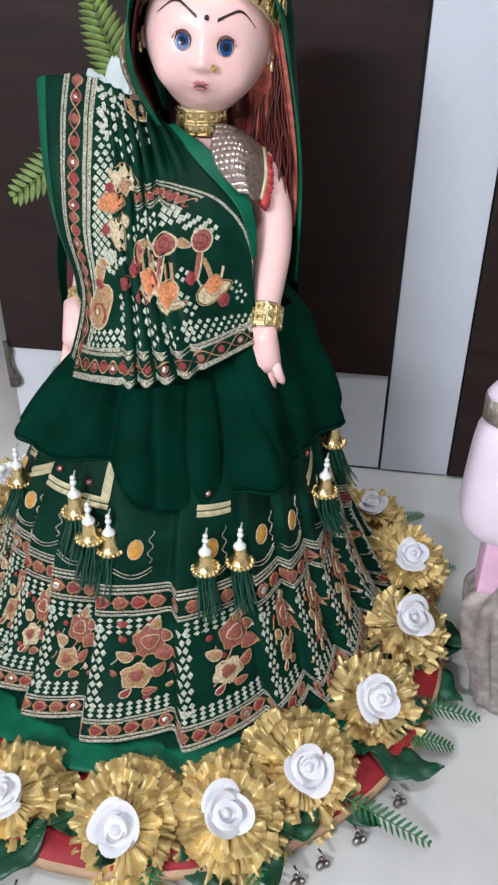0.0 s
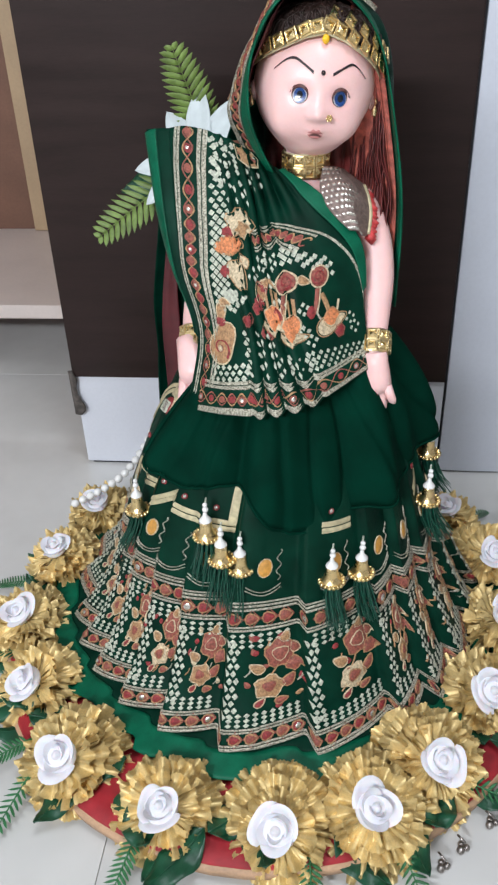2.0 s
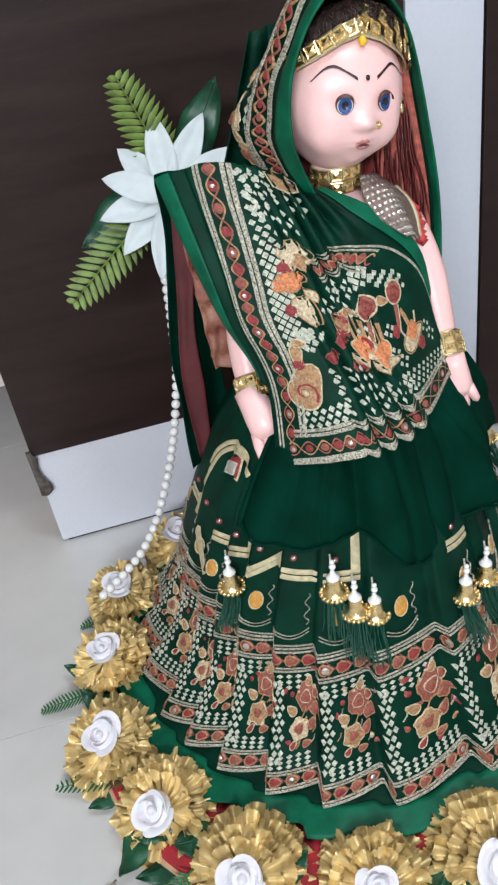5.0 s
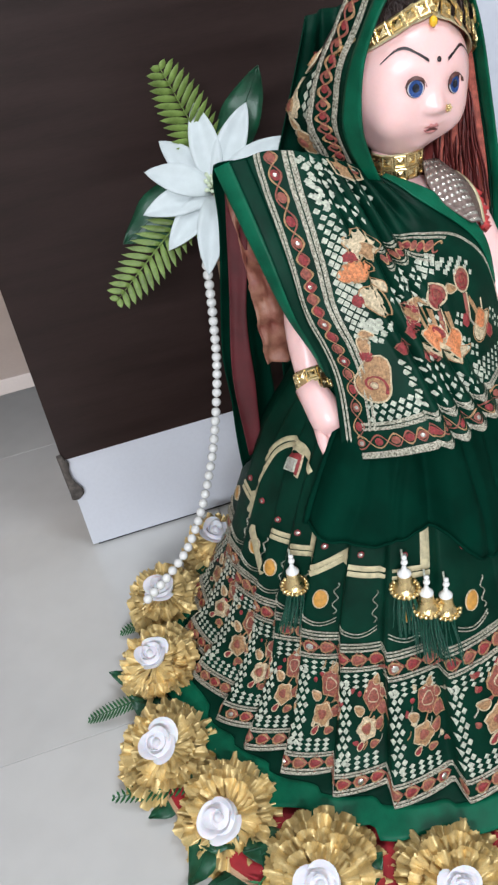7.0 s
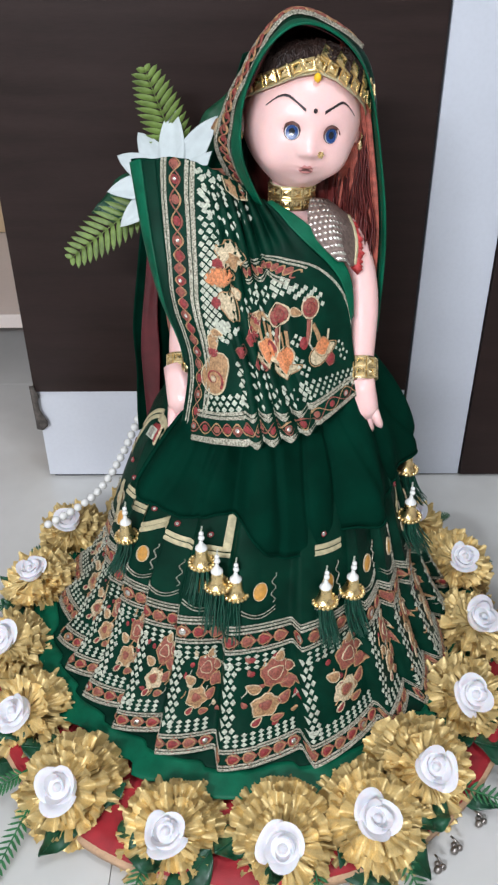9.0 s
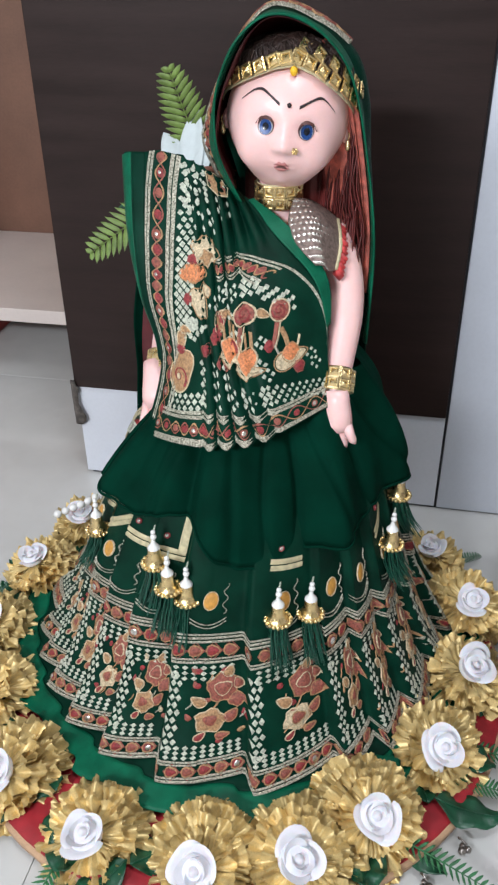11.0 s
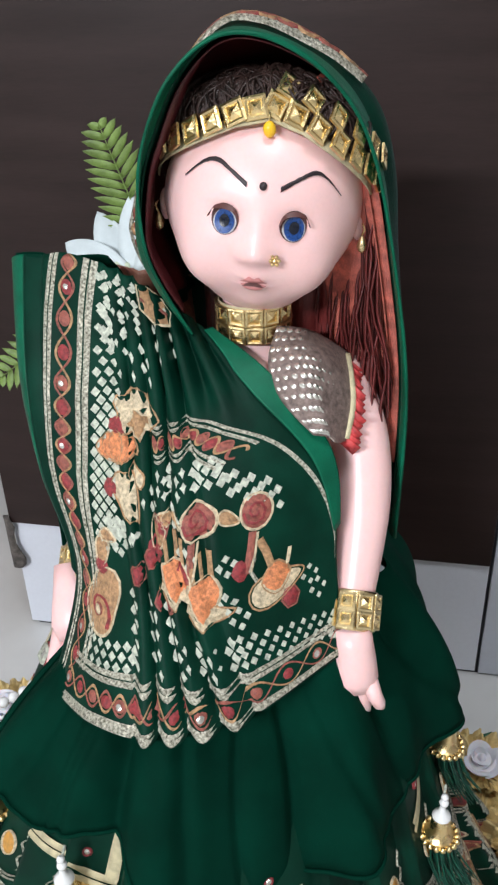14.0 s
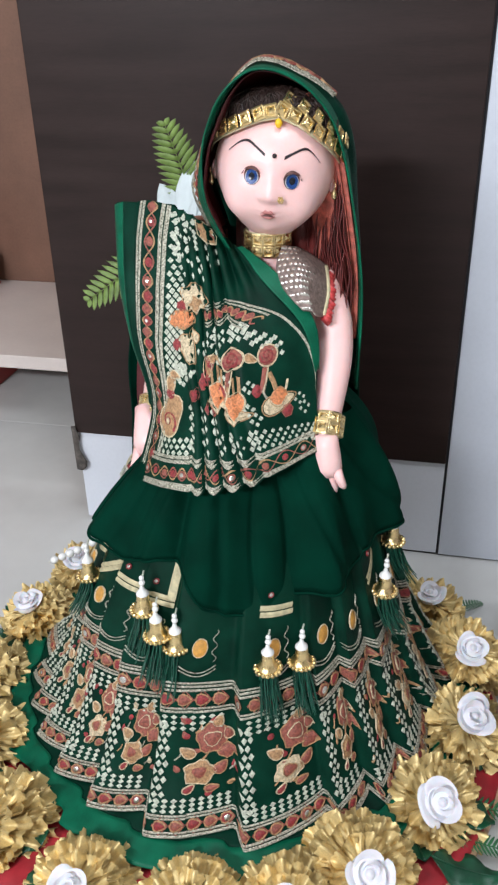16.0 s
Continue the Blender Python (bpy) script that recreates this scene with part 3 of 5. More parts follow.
# arms
ARM_L = [(0.096, 0.080, 0.494), (0.106, 0.072, 0.478), (0.115, 0.060, 0.455), (0.1185, 0.043, 0.430), (0.1180, 0.026, 0.406), (0.1165, 0.009, 0.384), (0.1165, -0.001, 0.370)]
ARM_R = [(0.000, 0.090, 0.500), (-0.020, 0.090, 0.475), (-0.033, 0.080, 0.445), (-0.044, 0.064, 0.415), (-0.049, 0.046, 0.388), (-0.050, 0.034, 0.372), (-0.050, 0.026, 0.363)]
RADII = [0.0145, 0.0165, 0.0160, 0.0150, 0.0130, 0.0112, 0.0100]
for arm in (ARM_L, ARM_R):
    doll.tube([smooth_curve(arm, t) for t in span(0, 1, 18)], [smooth_curve([(r, 0, 0) for r in RADII], t)[0] for t in span(0, 1, 18)], 16)
# each hand: palm and four curved fingers with a thumb


def hand_shape(m, wrist, down, palm_x, side):
    w, d, a = Vector(wrist), Vector(down).normalized(), Vector(palm_x).normalized()
    n = d.cross(a).normalized()
    m.tube([w - d * 0.014, w - d * 0.004, w + d * 0.006, w + d * 0.014, w + d * 0.021], [0.0096, 0.0104, 0.0115, 0.0120, 0.0085], 14)
    for k in range(4):
        o = (k - 1.5) * 0.0056
        ln = (0.017, 0.021, 0.020, 0.015)[k]
        root = w + d * 0.015 + a * o
        m.tube([root, root + d * ln * 0.5 + a * o * 0.30, root + d * ln * 0.85 + a * o * 0.46 + n * side * 0.002, root + d * ln * 1.05 + a * o * 0.52 + n * side * 0.004], [0.0044, 0.0040, 0.0034, 0.0016], 8)
    root = w + d * 0.006 + a * 0.009 * side
    m.tube([root, root + d * 0.006 + a * 0.007 * side, root + d * 0.014 + a * 0.009 * side, root + d * 0.018 + a * 0.009 * side], [0.0046, 0.0044, 0.0036, 0.0014], 8)


def add_hand(wrist, down, palm_x, side, size):
    """The hand, enlarged about its wrist."""
    tmp = Mesh()
    hand_shape(tmp, wrist, down, palm_x, side)
    doll.add([Vector(wrist) + (Vector(q) - Vector(wrist)) * size for q in tmp.v], tmp.f)


add_hand((0.119, -0.005, 0.364), (0.10, -0.18, -1.0), (1.0, -0.45, 0.1), -1, 1.08)
add_hand((-0.051, 0.019, 0.361), (0.22, -0.66, -0.72), (0.95, 0.10, 0.30), 1, 1.28)
# ears
for sgn in (-1, 1):
    c = head_point(sgn * 1.50, -0.12)
    doll.ball(c, (0.003, 0.005, 0.008), 10, 8)


def eye_patch(az0, el0, w, h, lift, slot, rings=5, n=22, bulge=0.0, lid=0.0):
    def fn(k, r):
        a, e = w * r * math.cos(k), h * r * math.sin(k)
        if e > 0 and lid:
            e *= lid
        return head_point(az0 + a, el0 + e, lift + bulge * (1 - r * r))
    doll.grid(fn, [TAU * i / n for i in range(n)], span(1.0, 0.02, rings), slot, True)


for az in (-0.330, 0.330):
    # dark patch stands in for the shade inside the socket
    eye_patch(az, 0.018, 0.138, 0.140, 0.0005, 1)
    eye_patch(az + 0.004, -0.004, 0.116, 0.108, 0.0010, 2, bulge=0.0004)
    eye_patch(az + 0.004, 0.000, 0.100, 0.106, 0.0016, 3, bulge=0.0003)
    eye_patch(az + 0.004, 0.006, 0.050, 0.056, 0.0022, 4)
    # raised upper lid, in the same dark colour as the socket's painted shade
    lid = [(az - 0.148, 0.02), (az - 0.105, 0.118), (az, 0.152), (az + 0.105, 0.118), (az + 0.148, 0.02)]
    ps = [smooth_curve([(a, e, 0) for a, e in lid], t) for t in span(0, 1, 16)]
    doll.grid(lambda i, k: head_point(ps[i].x, ps[i].y + 0.042 * (k - 1) * math.sin(3.14 * i / 16), 0.0008 + 0.0030 * (1 - k) + 0.0008 * k), list(range(17)), [0.0, 0.4, 1.0], 1)


def brow(pts, widths):
    ps = [smooth_curve([(a, e, 0) for a, e in pts], t) for t in span(0, 1, 22)]
    ws = [smooth_curve([(w, 0, 0) for w in widths], t)[0] for t in span(0, 1, 22)]
    doll.grid(lambda i, k: head_point(ps[i].x, ps[i].y + k * ws[i] * (1 + 0.25 * wave(i * 0.9, 1.0, 2.0)), 0.0006 if abs(k) > 0.5 else 0.0010), list(range(23)), [-1, 0, 1], 5)


brow([(-0.84, 0.30), (-0.66, 0.46), (-0.50, 0.50), (-0.32, 0.43), (-0.15, 0.335)], [0.010, 0.018, 0.021, 0.018, 0.024])
brow([(0.17, 0.325), (0.36, 0.42), (0.54, 0.475), (0.68, 0.42), (0.84, 0.27)], [0.024, 0.018, 0.019, 0.014, 0.005])
eye_patch(0.005, 0.340, 0.036, 0.036, 0.0012, 5, bulge=0.0010)


def lip(el_c, thick, top):
    def fn(a, k):
        w = 0.138 * a
        bow = (0.030 * math.exp(-((abs(w) - 0.055) / 0.04) ** 2) if top else 0.0)
        e = el_c - 0.10 * w * w * 30 * 0.08 + (thick * k + bow * max(0, k)) * (1 - abs(a) ** 2.2)
        return head_point(w, e, 0.0005)
    doll.grid(fn, span(-1, 1, 20), span(-1 if not top else -0.2, 1 if top else 0.2, 5), 6)


lip(-0.500, 0.048, True)
lip(-0.522, 0.068, False)
# parted mouth, its corners turned down
doll.grid(lambda a, k: head_point(0.118 * a, -0.509 - 0.034 * a * a + 0.015 * k * (1 - a * a), 0.0009), span(-1, 1, 16), [-1, 0, 1], 1)
doll_ob = tagged(part("doll", doll, [SKIN, SOCKET, EYE_W, EYE_B, EYE_P, INK, LIP]), "pale vinyl doll with blue eyes standing inside the green dress", "doll")

# ---------------- hair ----------------
hair = thing("doll_hair", "dark brown hair on top with auburn lengths behind", "hair", at=tuple(HC))
HCO = tuple(HC)


BAND_EL = [(-1.6, 0.22), (-1.2, 0.44), (-0.8, 0.66), (-0.4, 0.88), (0.0, 0.99), (0.4, 0.88), (0.8, 0.66), (1.2, 0.42), (1.6, 0.20)]   # line of the head band and the hair


def hair_cap(az, k):
    line = lerp_table(BAND_EL, az)[0] + 0.02 if abs(az) < 1.6 else 0.22 - 0.75 * (abs(az) - 1.6)
    el = line + (1.5 - line) * k
    return head_point(az, el, 0.0040 + 0.0065 * math.sin(min(1, k * 3) * 1.57) + 0.002 * wave(az * 9, k * 3, 5.0))


part("cap", Mesh().grid(local(hair_cap, HCO), [-math.pi + TAU * i / 120 for i in range(120)], span(0, 1, 30), wrap=True), HAIR, hair)
locks = Mesh()
rng = random.Random(5)
for i in range(520):
    a0 = rng.uniform(-1.15, 1.15)
    k0 = rng.uniform(0.0, 0.35)
    sway, curl, cp = rng.uniform(-0.7, 0.7), rng.uniform(0.02, 0.09), rng.uniform(0, 6)
    pts = [hair_cap(a0 + sway * t * t + curl * math.sin(t * 7 + cp), k0 + 0.45 * t + 0.3 * curl * math.cos(t * 6 + cp)) - HC + (hair_cap(a0, k0 + 0.3) - HC).normalized() * (0.0006 + 0.0045 * (0.5 + 0.5 * math.sin(cp * 3)) * math.sin(t * 3.1)) for t in span(0, 1, 9)]
    locks.tube(pts, [0.0003] + [0.0007] * 7 + [0.0004, 0.0001], 3, caps=False)
tagged(part("fringe", locks, HAIR, hair), kind="stuff")
tress = Mesh()
for i in range(520):
    s = rng.random()
    a = -0.2 + 1.5 * s
    x0, y0 = 0.060 + 0.050 * math.sin(a * 1.25), 0.118 - 0.030 * max(0, math.sin(a)) + rng.uniform(-0.012, 0.012)
    ln = rng.uniform(0.12, 0.19)
    dx = rng.uniform(-0.004, 0.012) + 0.010 * s
    wv, ph = rng.uniform(0.001, 0.003), rng.uniform(0, 6)
    pts = [Vector((x0 + dx * t + wv * math.sin(t * 14 + ph), y0 - 0.018 * t * s + wv * math.cos(t * 12 + ph), 0.602 - ln * t)) - HC for t in span(0, 1, 9)]
    tress.tube(pts, [0.0004] + [0.0011] * 8 + [0.0003], 3, caps=False)
tagged(part("tress", tress, HAIR_R, hair, "long auburn strands"), kind="stuff")
mass = Mesh().grid(local(lambda k, s: Vector((0.012 + 0.106 * k + 0.01 * s * k, 0.128 - 0.03 * math.sin(k * 2.4) + 0.004 * math.sin(k * 40), 0.605 - 0.185 * s)), HCO), span(0, 1, 60), span(0, 1, 10))
part("tress_back", mass, HAIR_R, hair, thick=0.006)

# ---------------- veil over the head ----------------
VEIL = [(0.026, 0.048, 0.522), (0.017, 0.042, 0.542), (0.0095, 0.036, 0.565), (0.0085, 0.032, 0.590), (0.013, 0.029, 0.616), (0.027, 0.027, 0.644), (0.048, 0.031, 0.661), (0.071, 0.037, 0.660), (0.095, 0.047, 0.644), (0.113, 0.058, 0.615), (0.126, 0.064, 0.562), (0.137, 0.065, 0.485), (0.136, 0.062, 0.395)]


def veil_point(a, b, lift=0.0):
    f = smooth_curve(VEIL, a)
    mid = Vector((0.058, 0.0, 0.580))
    w = max(0.0, min(1.0, (f.z - 0.47) / 0.12))
    shrink = 1 - 0.62 * w * max(0.0, b - 0.25) ** 2 / 0.5625
    x = mid.x + (f.x - mid.x) * (shrink + 0.06 * w * math.sin(b * 3.1)) + 0.0
    if f.x < mid.x:
        low = max(0.0, min(1.0, (0.62 - f.z) / 0.05))
        x = x + (f.x - 0.020 * math.sin(min(1.0, b * 1.6) * 1.57) - x) * low
    z = mid.z + (f.z - mid.z) * (shrink + 0.05 * w * math.sin(b * 3.1)) if f.z > mid.z else f.z
    x -= 0.028 * b * (1 - w) if f.x > mid.x else 0.0
    y = f.y + 0.112 * b * (0.45 + 0.55 * w)
    d = Vector((f.x - mid.x, 0, max(0, f.z - mid.z))).normalized()
    fold = (0.0025 * math.sin(b * 16 + a * 5) + 0.004 * wave(a * 9, b * 5, 2.0)) * min(1, b * 5)
    return Vector((x, y, z)) + d * (fold + lift)


VLO = (0.058, 0.10, 0.50)
veil = thing("head_veil", "dark green veil with embroidered border over the doll's head", "veil", at=VLO)
part("cloth", Mesh().grid(local(veil_point, VLO), span(0, 1, 90), span(0.10, 1, 26)), CLOTH, veil, thick=0.001)
part("satin_edge", Mesh().grid(local(lambda a, b: veil_point(a, b, 0.0012) + Vector((0, -0.002, 0)), VLO), span(0, 1, 90), span(-0.02, 0.13, 5)), SATIN, veil, "bright green satin binding", thick=0.0014)
# closed back of the veil, hanging behind the head
part("back_fall", Mesh().grid(local(lambda k, s: Vector((0.045 + (0.078 + 0.012 * s) * (k - 0.5) * 2 * (0.45 + 0.55 * min(1, s * 2.5)), 0.165 + 0.02 * s - 0.03 * (2 * k - 1) ** 2 + 0.005 * math.sin(k * 22), 0.628 - 0.33 * s)), VLO), span(0, 1, 60), span(0, 1, 24)), CLOTH, veil, thick=0.001)

# ---------------- gold flowers round the board ----------------


def gold_layer(seed, n, r0, r1, z0, z1, curl, width):
    """A ring of crimped foil petals with frayed ends."""
    rng = random.Random(seed)
    m = Mesh()
    for i in range(n):
        a = TAU * i / n + rng.uniform(-0.12, 0.12)
        ln, tilt, w, dz = rng.uniform(0.95, 1.04), rng.uniform(-0.006, 0.006), width * rng.uniform(0.85, 1.25), rng.uniform(-0.0035, 0.004)
        ph = rng.uniform(0, 6)

        def fn(k, t, a=a, ln=ln, tilt=tilt, w=w, dz=dz, ph=ph):
            fray = -0.002 * k * k if t < 0.92 else -0.004 * k * k + 0.0007 * math.cos(k * 21 + ph)
            rr = r0 + (r1 * ln - r0) * t + fray
            ang = a + k * w * (0.55 + 0.45 * t)
            z = z0 + (z1 - z0) * t + curl * t * t + dz * t + tilt * k * t + 0.0058 * t * t * math.sin(k * 4.6 + ph) + 0.0009 * t * math.sin(k * 13 + 2 * ph) + 0.0032 * math.sin(t * 7 + ph) * t - 0.003 * k * k * t
            return (rr * math.cos(ang), rr * math.sin(ang), z)
        m.grid(fn, span(-1, 1, 14), [0.0, 0.3, 0.55, 0.78, 0.93, 1.0])
    return m


def rose_mesh(seed):
    rng = random.Random(seed)
    m = Mesh()
    m.ball((0, 0, 0.008), (0.0050, 0.0050, 0.008), 12, 8)
    m.ball((0, 0, 0.003), (0.0165, 0.0165, 0.0085), 18, 8)
    for i in range(6):
        a0 = i * 2.1 + rng.uniform(-0.2, 0.2)
        q = i / 5
        rad, hgt, w, open_ = 0.0070 + 0.0125 * q, 0.017 - 0.004 * q, 1.75 - 0.6 * q, 0.15 + 0.6 * q
        ph = rng.uniform(0, 6)

        def fn(k, t, a0=a0, rad=rad, hgt=hgt, w=w, open_=open_, ph=ph):
            a = a0 + k * w
            r = rad * (1 - 0.22 * k ** 4) * (0.35 + 0.65 * math.sin(min(1, t * 1.25) * 1.57)) * (1 + 0.10 * t * math.sin(k * 3.2 + ph)) + open_ * 0.006 * max(0, t - 0.6) * 2.5
            z = hgt * (t ** 0.8) * (1 - 0.15 * k * k - 0.35 * k ** 4) - open_ * 0.004 * max(0, t - 0.7) * 3 + 0.0016 * t * math.sin(k * 3.6 + ph)
            return (r * math.cos(a), r * math.sin(a), z + 0.001)
        m.grid(fn, span(-1, 1, 12), span(0, 1, 8))
    return m


FLOWERS = [  # middle of the rose, and the size
    (-0.226, -0.112, 0.058, 1.00), (-0.166, -0.203, 0.061, 1.02), (-0.060, -0.243, 0.059, 0.98), (0.042, -0.257, 0.058, 1.04), (0.127, -0.235, 0.068, 1.02), (0.186, -0.188, 0.072, 1.00), (0.243, -0.095, 0.066, 1.02),
    (0.276, 0.000, 0.075, 0.98), (0.275, 0.100, 0.082, 0.92), (0.233, 0.185, 0.080, 0.85), (-0.264, -0.022, 0.066, 0.98), (-0.256, 0.075, 0.078, 0.88), (-0.223, 0.171, 0.083, 0.88), (-0.140, 0.234, 0.082, 0.88),
    (-0.04, 0.285, 0.070, 0.9), (0.07, 0.295, 0.070, 0.9), (0.165, 0.262, 0.072, 0.9)]
layer_sets = []
for v in range(3):
    layer_sets.append([
        ("outer_ruffle", gold_layer(10 + v, 28, 0.020, 0.053, -0.007, -0.021, -0.001, 0.200).make("outer_ruffle", GOLD)),
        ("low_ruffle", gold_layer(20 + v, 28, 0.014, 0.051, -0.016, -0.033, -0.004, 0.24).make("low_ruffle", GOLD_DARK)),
        ("second_ruffle", gold_layer(60 + v, 26, 0.016, 0.0480, 0.000, -0.010, 0.003, 0.205).make("second_ruffle", GOLD)),
        ("middle_ruffle", gold_layer(30 + v, 21, 0.012, 0.0405, 0.006, 0.000, 0.006, 0.25).make("middle_ruffle", GOLD)),
        ("inner_ruffle", gold_layer(40 + v, 16, 0.008, 0.0310, 0.008, 0.009, 0.006, 0.32).make("inner_ruffle", GOLD))])
roses = [rose_mesh(50 + v).make("rose", ROSEW) for v in range(3)]
frng = random.Random(3)
for i, (x, y, z, sc) in enumerate(FLOWERS):
    out = Vector((x - RING[0], y - RING[1], 0)).normalized()
    nrm = (out * 0.22 + Vector((0.0, -0.36, 1.0)) + Vector((frng.uniform(-0.12, 0.12), frng.uniform(-0.12, 0.12), 0))).normalized()
    q = nrm.to_track_quat("Z", "Y")
    fl = thing("gold_flower", "gold foil fabric flower with a white foam rose heart", "flower", "gold flowers round the board")
    m = Matrix.Translation(Vector((x, y, z)) - nrm * 0.024 - Vector((0, 0, 0.005))) @ q.to_matrix().to_4x4() @ pose(0, 0, 0, 0, 0, frng.uniform(0, 360)) @ Matrix.Scale(sc * 1.08, 4)
    fl.matrix_world = m
    for nm, me in layer_sets[i % 3]:
        part(nm, me, None, fl)
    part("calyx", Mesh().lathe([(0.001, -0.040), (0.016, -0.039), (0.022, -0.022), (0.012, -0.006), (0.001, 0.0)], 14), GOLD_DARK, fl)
    r = part("rose", roses[(i * 2) % 3], None, fl, "white foam rose")
    r.matrix_local = pose(frng.uniform(-0.003, 0.003), frng.uniform(-0.003, 0.003), 0.014, frng.uniform(-12, 12), frng.uniform(-12, 12), frng.uniform(0, 360)) @ Matrix.Scale(0.92, 4)

# ---------------- embroidery: raised thread work laid on the cloth ----------------


def ground_map(fn, o, flat=None):
    """fn(a, b, lift) on the cloth; returns frame(a0, b0) -> place(dx, dy, lift), dx and dy in metres along the cloth."""
    o = Vector(o)
    flat = flat or fn

    def at(a0, b0):
        e = 0.004
        la = max(1e-5, (flat(a0 + e, b0) - flat(a0 - e, b0)).length / (2 * e))
        lb = max(1e-5, (flat(a0, b0 + e) - flat(a0, b0 - e)).length / (2 * e))
        return lambda dx, dy, lift=0.0: fn(a0 + dx / la, b0 + dy / lb, lift) - o
    return at


def diamond(m, put, x, y, w, h, slot=0, rot=0.0, up=0.0022):
    c, s = math.cos(rot), math.sin(rot)
    q = [(w / 2, 0), (0, h / 2), (-w / 2, 0), (0, -h / 2)]
    vs = [put(x + a * c - b * s, y + a * s + b * c, 0.0009) for a, b in q] + [put(x, y, up)]
    m.add(vs, [(0, 1, 4), (1, 2, 4), (2, 3, 4), (3, 0, 4)], slot)


def cord(m, pts, w, put, slot=0, up=0.0022, closed=False):
    """A flat braid with a raised middle along 2D points."""
    pts = list(pts) + ([pts[0]] if closed else [])
    rows = []
    for i, (x, y) in enumerate(pts):
        x0, y0 = pts[max(i - 1, 0)]
        x1, y1 = pts[min(i + 1, len(pts) - 1)]
        d = math.hypot(x1 - x0, y1 - y0) or 1
        nx, ny = -(y1 - y0) / d * w / 2, (x1 - x0) / d * w / 2
        rows.append((put(x + nx, y + ny, 0.0008), put(x, y, up), put(x - nx, y - ny, 0.0008)))
    m.grid(lambda u, v: rows[v][u], [0, 1, 2], list(range(len(rows))), slot)


def blob(m, put, x, y, outline, slot=0, lift=0.0011, dome=0.0016):
    n = len(outline)
    vs = [put(x + a, y + b, lift) for a, b in outline] + [put(x + a * 0.62, y + b * 0.62, lift + dome * 0.8) for a, b in outline] + [put(x, y, lift + dome)]
    fs = [(i, (i + 1) % n, n + (i + 1) % n, n + i) for i in range(n)] + [(n + i, n + (i + 1) % n, 2 * n) for i in range(n)]
    m.add(vs, fs, slot)


def petal_outline(r, n=18, lobes=5, depth=0.14, ph=0.0, sy=1.0, rot=0.0):
    out = []
    for i in range(n):
        a = TAU * i / n
        rr = r * (1 + depth * math.cos(lobes * a + ph))
        x, y = rr * math.cos(a), rr * math.sin(a) * sy
        out.append((x * math.cos(rot) - y * math.sin(rot), x * math.sin(rot) + y * math.cos(rot)))
    return out


def leaf_outline(ln, w, rot, n=14):
    out = []
    for i in range(n):
        a = TAU * i / n
        x, y = ln * 0.5 * math.cos(a), w * 0.5 * math.sin(a) * (1 - 0.45 * math.cos(a))
        out.append((x * math.cos(rot) - y * math.sin(rot), x * math.sin(rot) + y * math.cos(rot)))
    return out


def bordered(m, put, x, y, outline, fill, rim, w=0.0011, lift=0.0011, dome=0.0014):
    blob(m, put, x, y, outline, fill, lift, dome)
    cord(m, [(x + a, y + b) for a, b in outline], w, put, rim, lift + 0.0014, True)


THREADS = [CORAL, TAN, CREAM, REDTH, ZARI_S, ORANGE, SILVER, ZARI_W, OVALTH]
C_, T_, CR_, R_, S_, O_, M_, W_, OV_ = range(9)


# --- skirt ---
S_LEN = 0.25


def slope(y):
    return y / S_LEN


def round_skirt(x, y, lift=0.0):
    return skirt_point(x, slope(y), lift) - Vector(SKO)


def ring_cord(y, w, slot):
    ths = [TAU * i / 440 for i in range(441)]
    rows = [(round_skirt(t, y + w / 2, 0.0008), round_skirt(t, y, 0.0024 + 0.0004 * math.sin(t * 900)), round_skirt(t, y - w / 2, 0.0008)) for t in ths]
    m = Mesh().grid(lambda u, v: rows[v][u], [0, 1, 2], list(range(len(rows))), slot)
    part("zari_cord", m, THREADS, skirt, "silver zari cord")


for y, w in ((0.0018, 0.0034), (0.0056, 0.0026), (0.0220, 0.0026), (0.0256, 0.0026), (0.1440, 0.0026), (0.1475, 0.0022), (0.1660, 0.0026), (0.1700, 0.0026), (0.1735, 0.002)):
    ring_cord(y, w, S_)
dots = Mesh()
for y, hgt in ((0.0135, 0.0145), (0.1565, 0.0175)):
    chains = Mesh()
    n = 96 if y < 0.1 else 72
    for k in range(n):
        th = TAU * (k + 0.5) / n
        put = ground_map(skirt_point, SKO)(th, slope(y))
        z, r = lerp_table(PROFILE, slope(y))
        st = TAU * r / n
        bordered(chains, put, 0, 0, leaf_outline(st * 0.80, hgt * 0.58, 0, 10), C_ if k % 2 else R_, T_, 0.0016)
        cord(chains, [(-st * 0.5, 0.0), (0, hgt * 0.5), (st * 0.5, 0)], 0.0012, put, C_, 0.0018)
        cord(chains, [(-st * 0.5, 0.0), (0, -hgt * 0.5), (st * 0.5, 0)], 0.0012, put, C_, 0.0018)
        if k % 5 == 2:
            blob(chains, put, 0, 0, petal_outline(hgt * 0.20, 10, 1, 0.0), M_, 0.0026, 0.0006)
    part("link_border", chains, THREADS, skirt, "coral and red link border")
for y, n in ((0.0310, 170), (0.0368, 170), (0.0426, 170), (0.1265, 140), (0.1325, 140), (0.1385, 140)):
    for k in range(n):
        th = TAU * (k + (0.5 if round(y * 1000) % 2 else 0)) / n
        if pleat_phase(th) < 0.12 or pleat_phase(th) > 0.95:
            continue
        put = ground_map(skirt_point, SKO)(th, slope(y))
        diamond(dots, put, 0, 0, 0.0064, 0.0047, W_, 0.0)
pleat_at = [radians(d) for d in EDGES[:-1]]
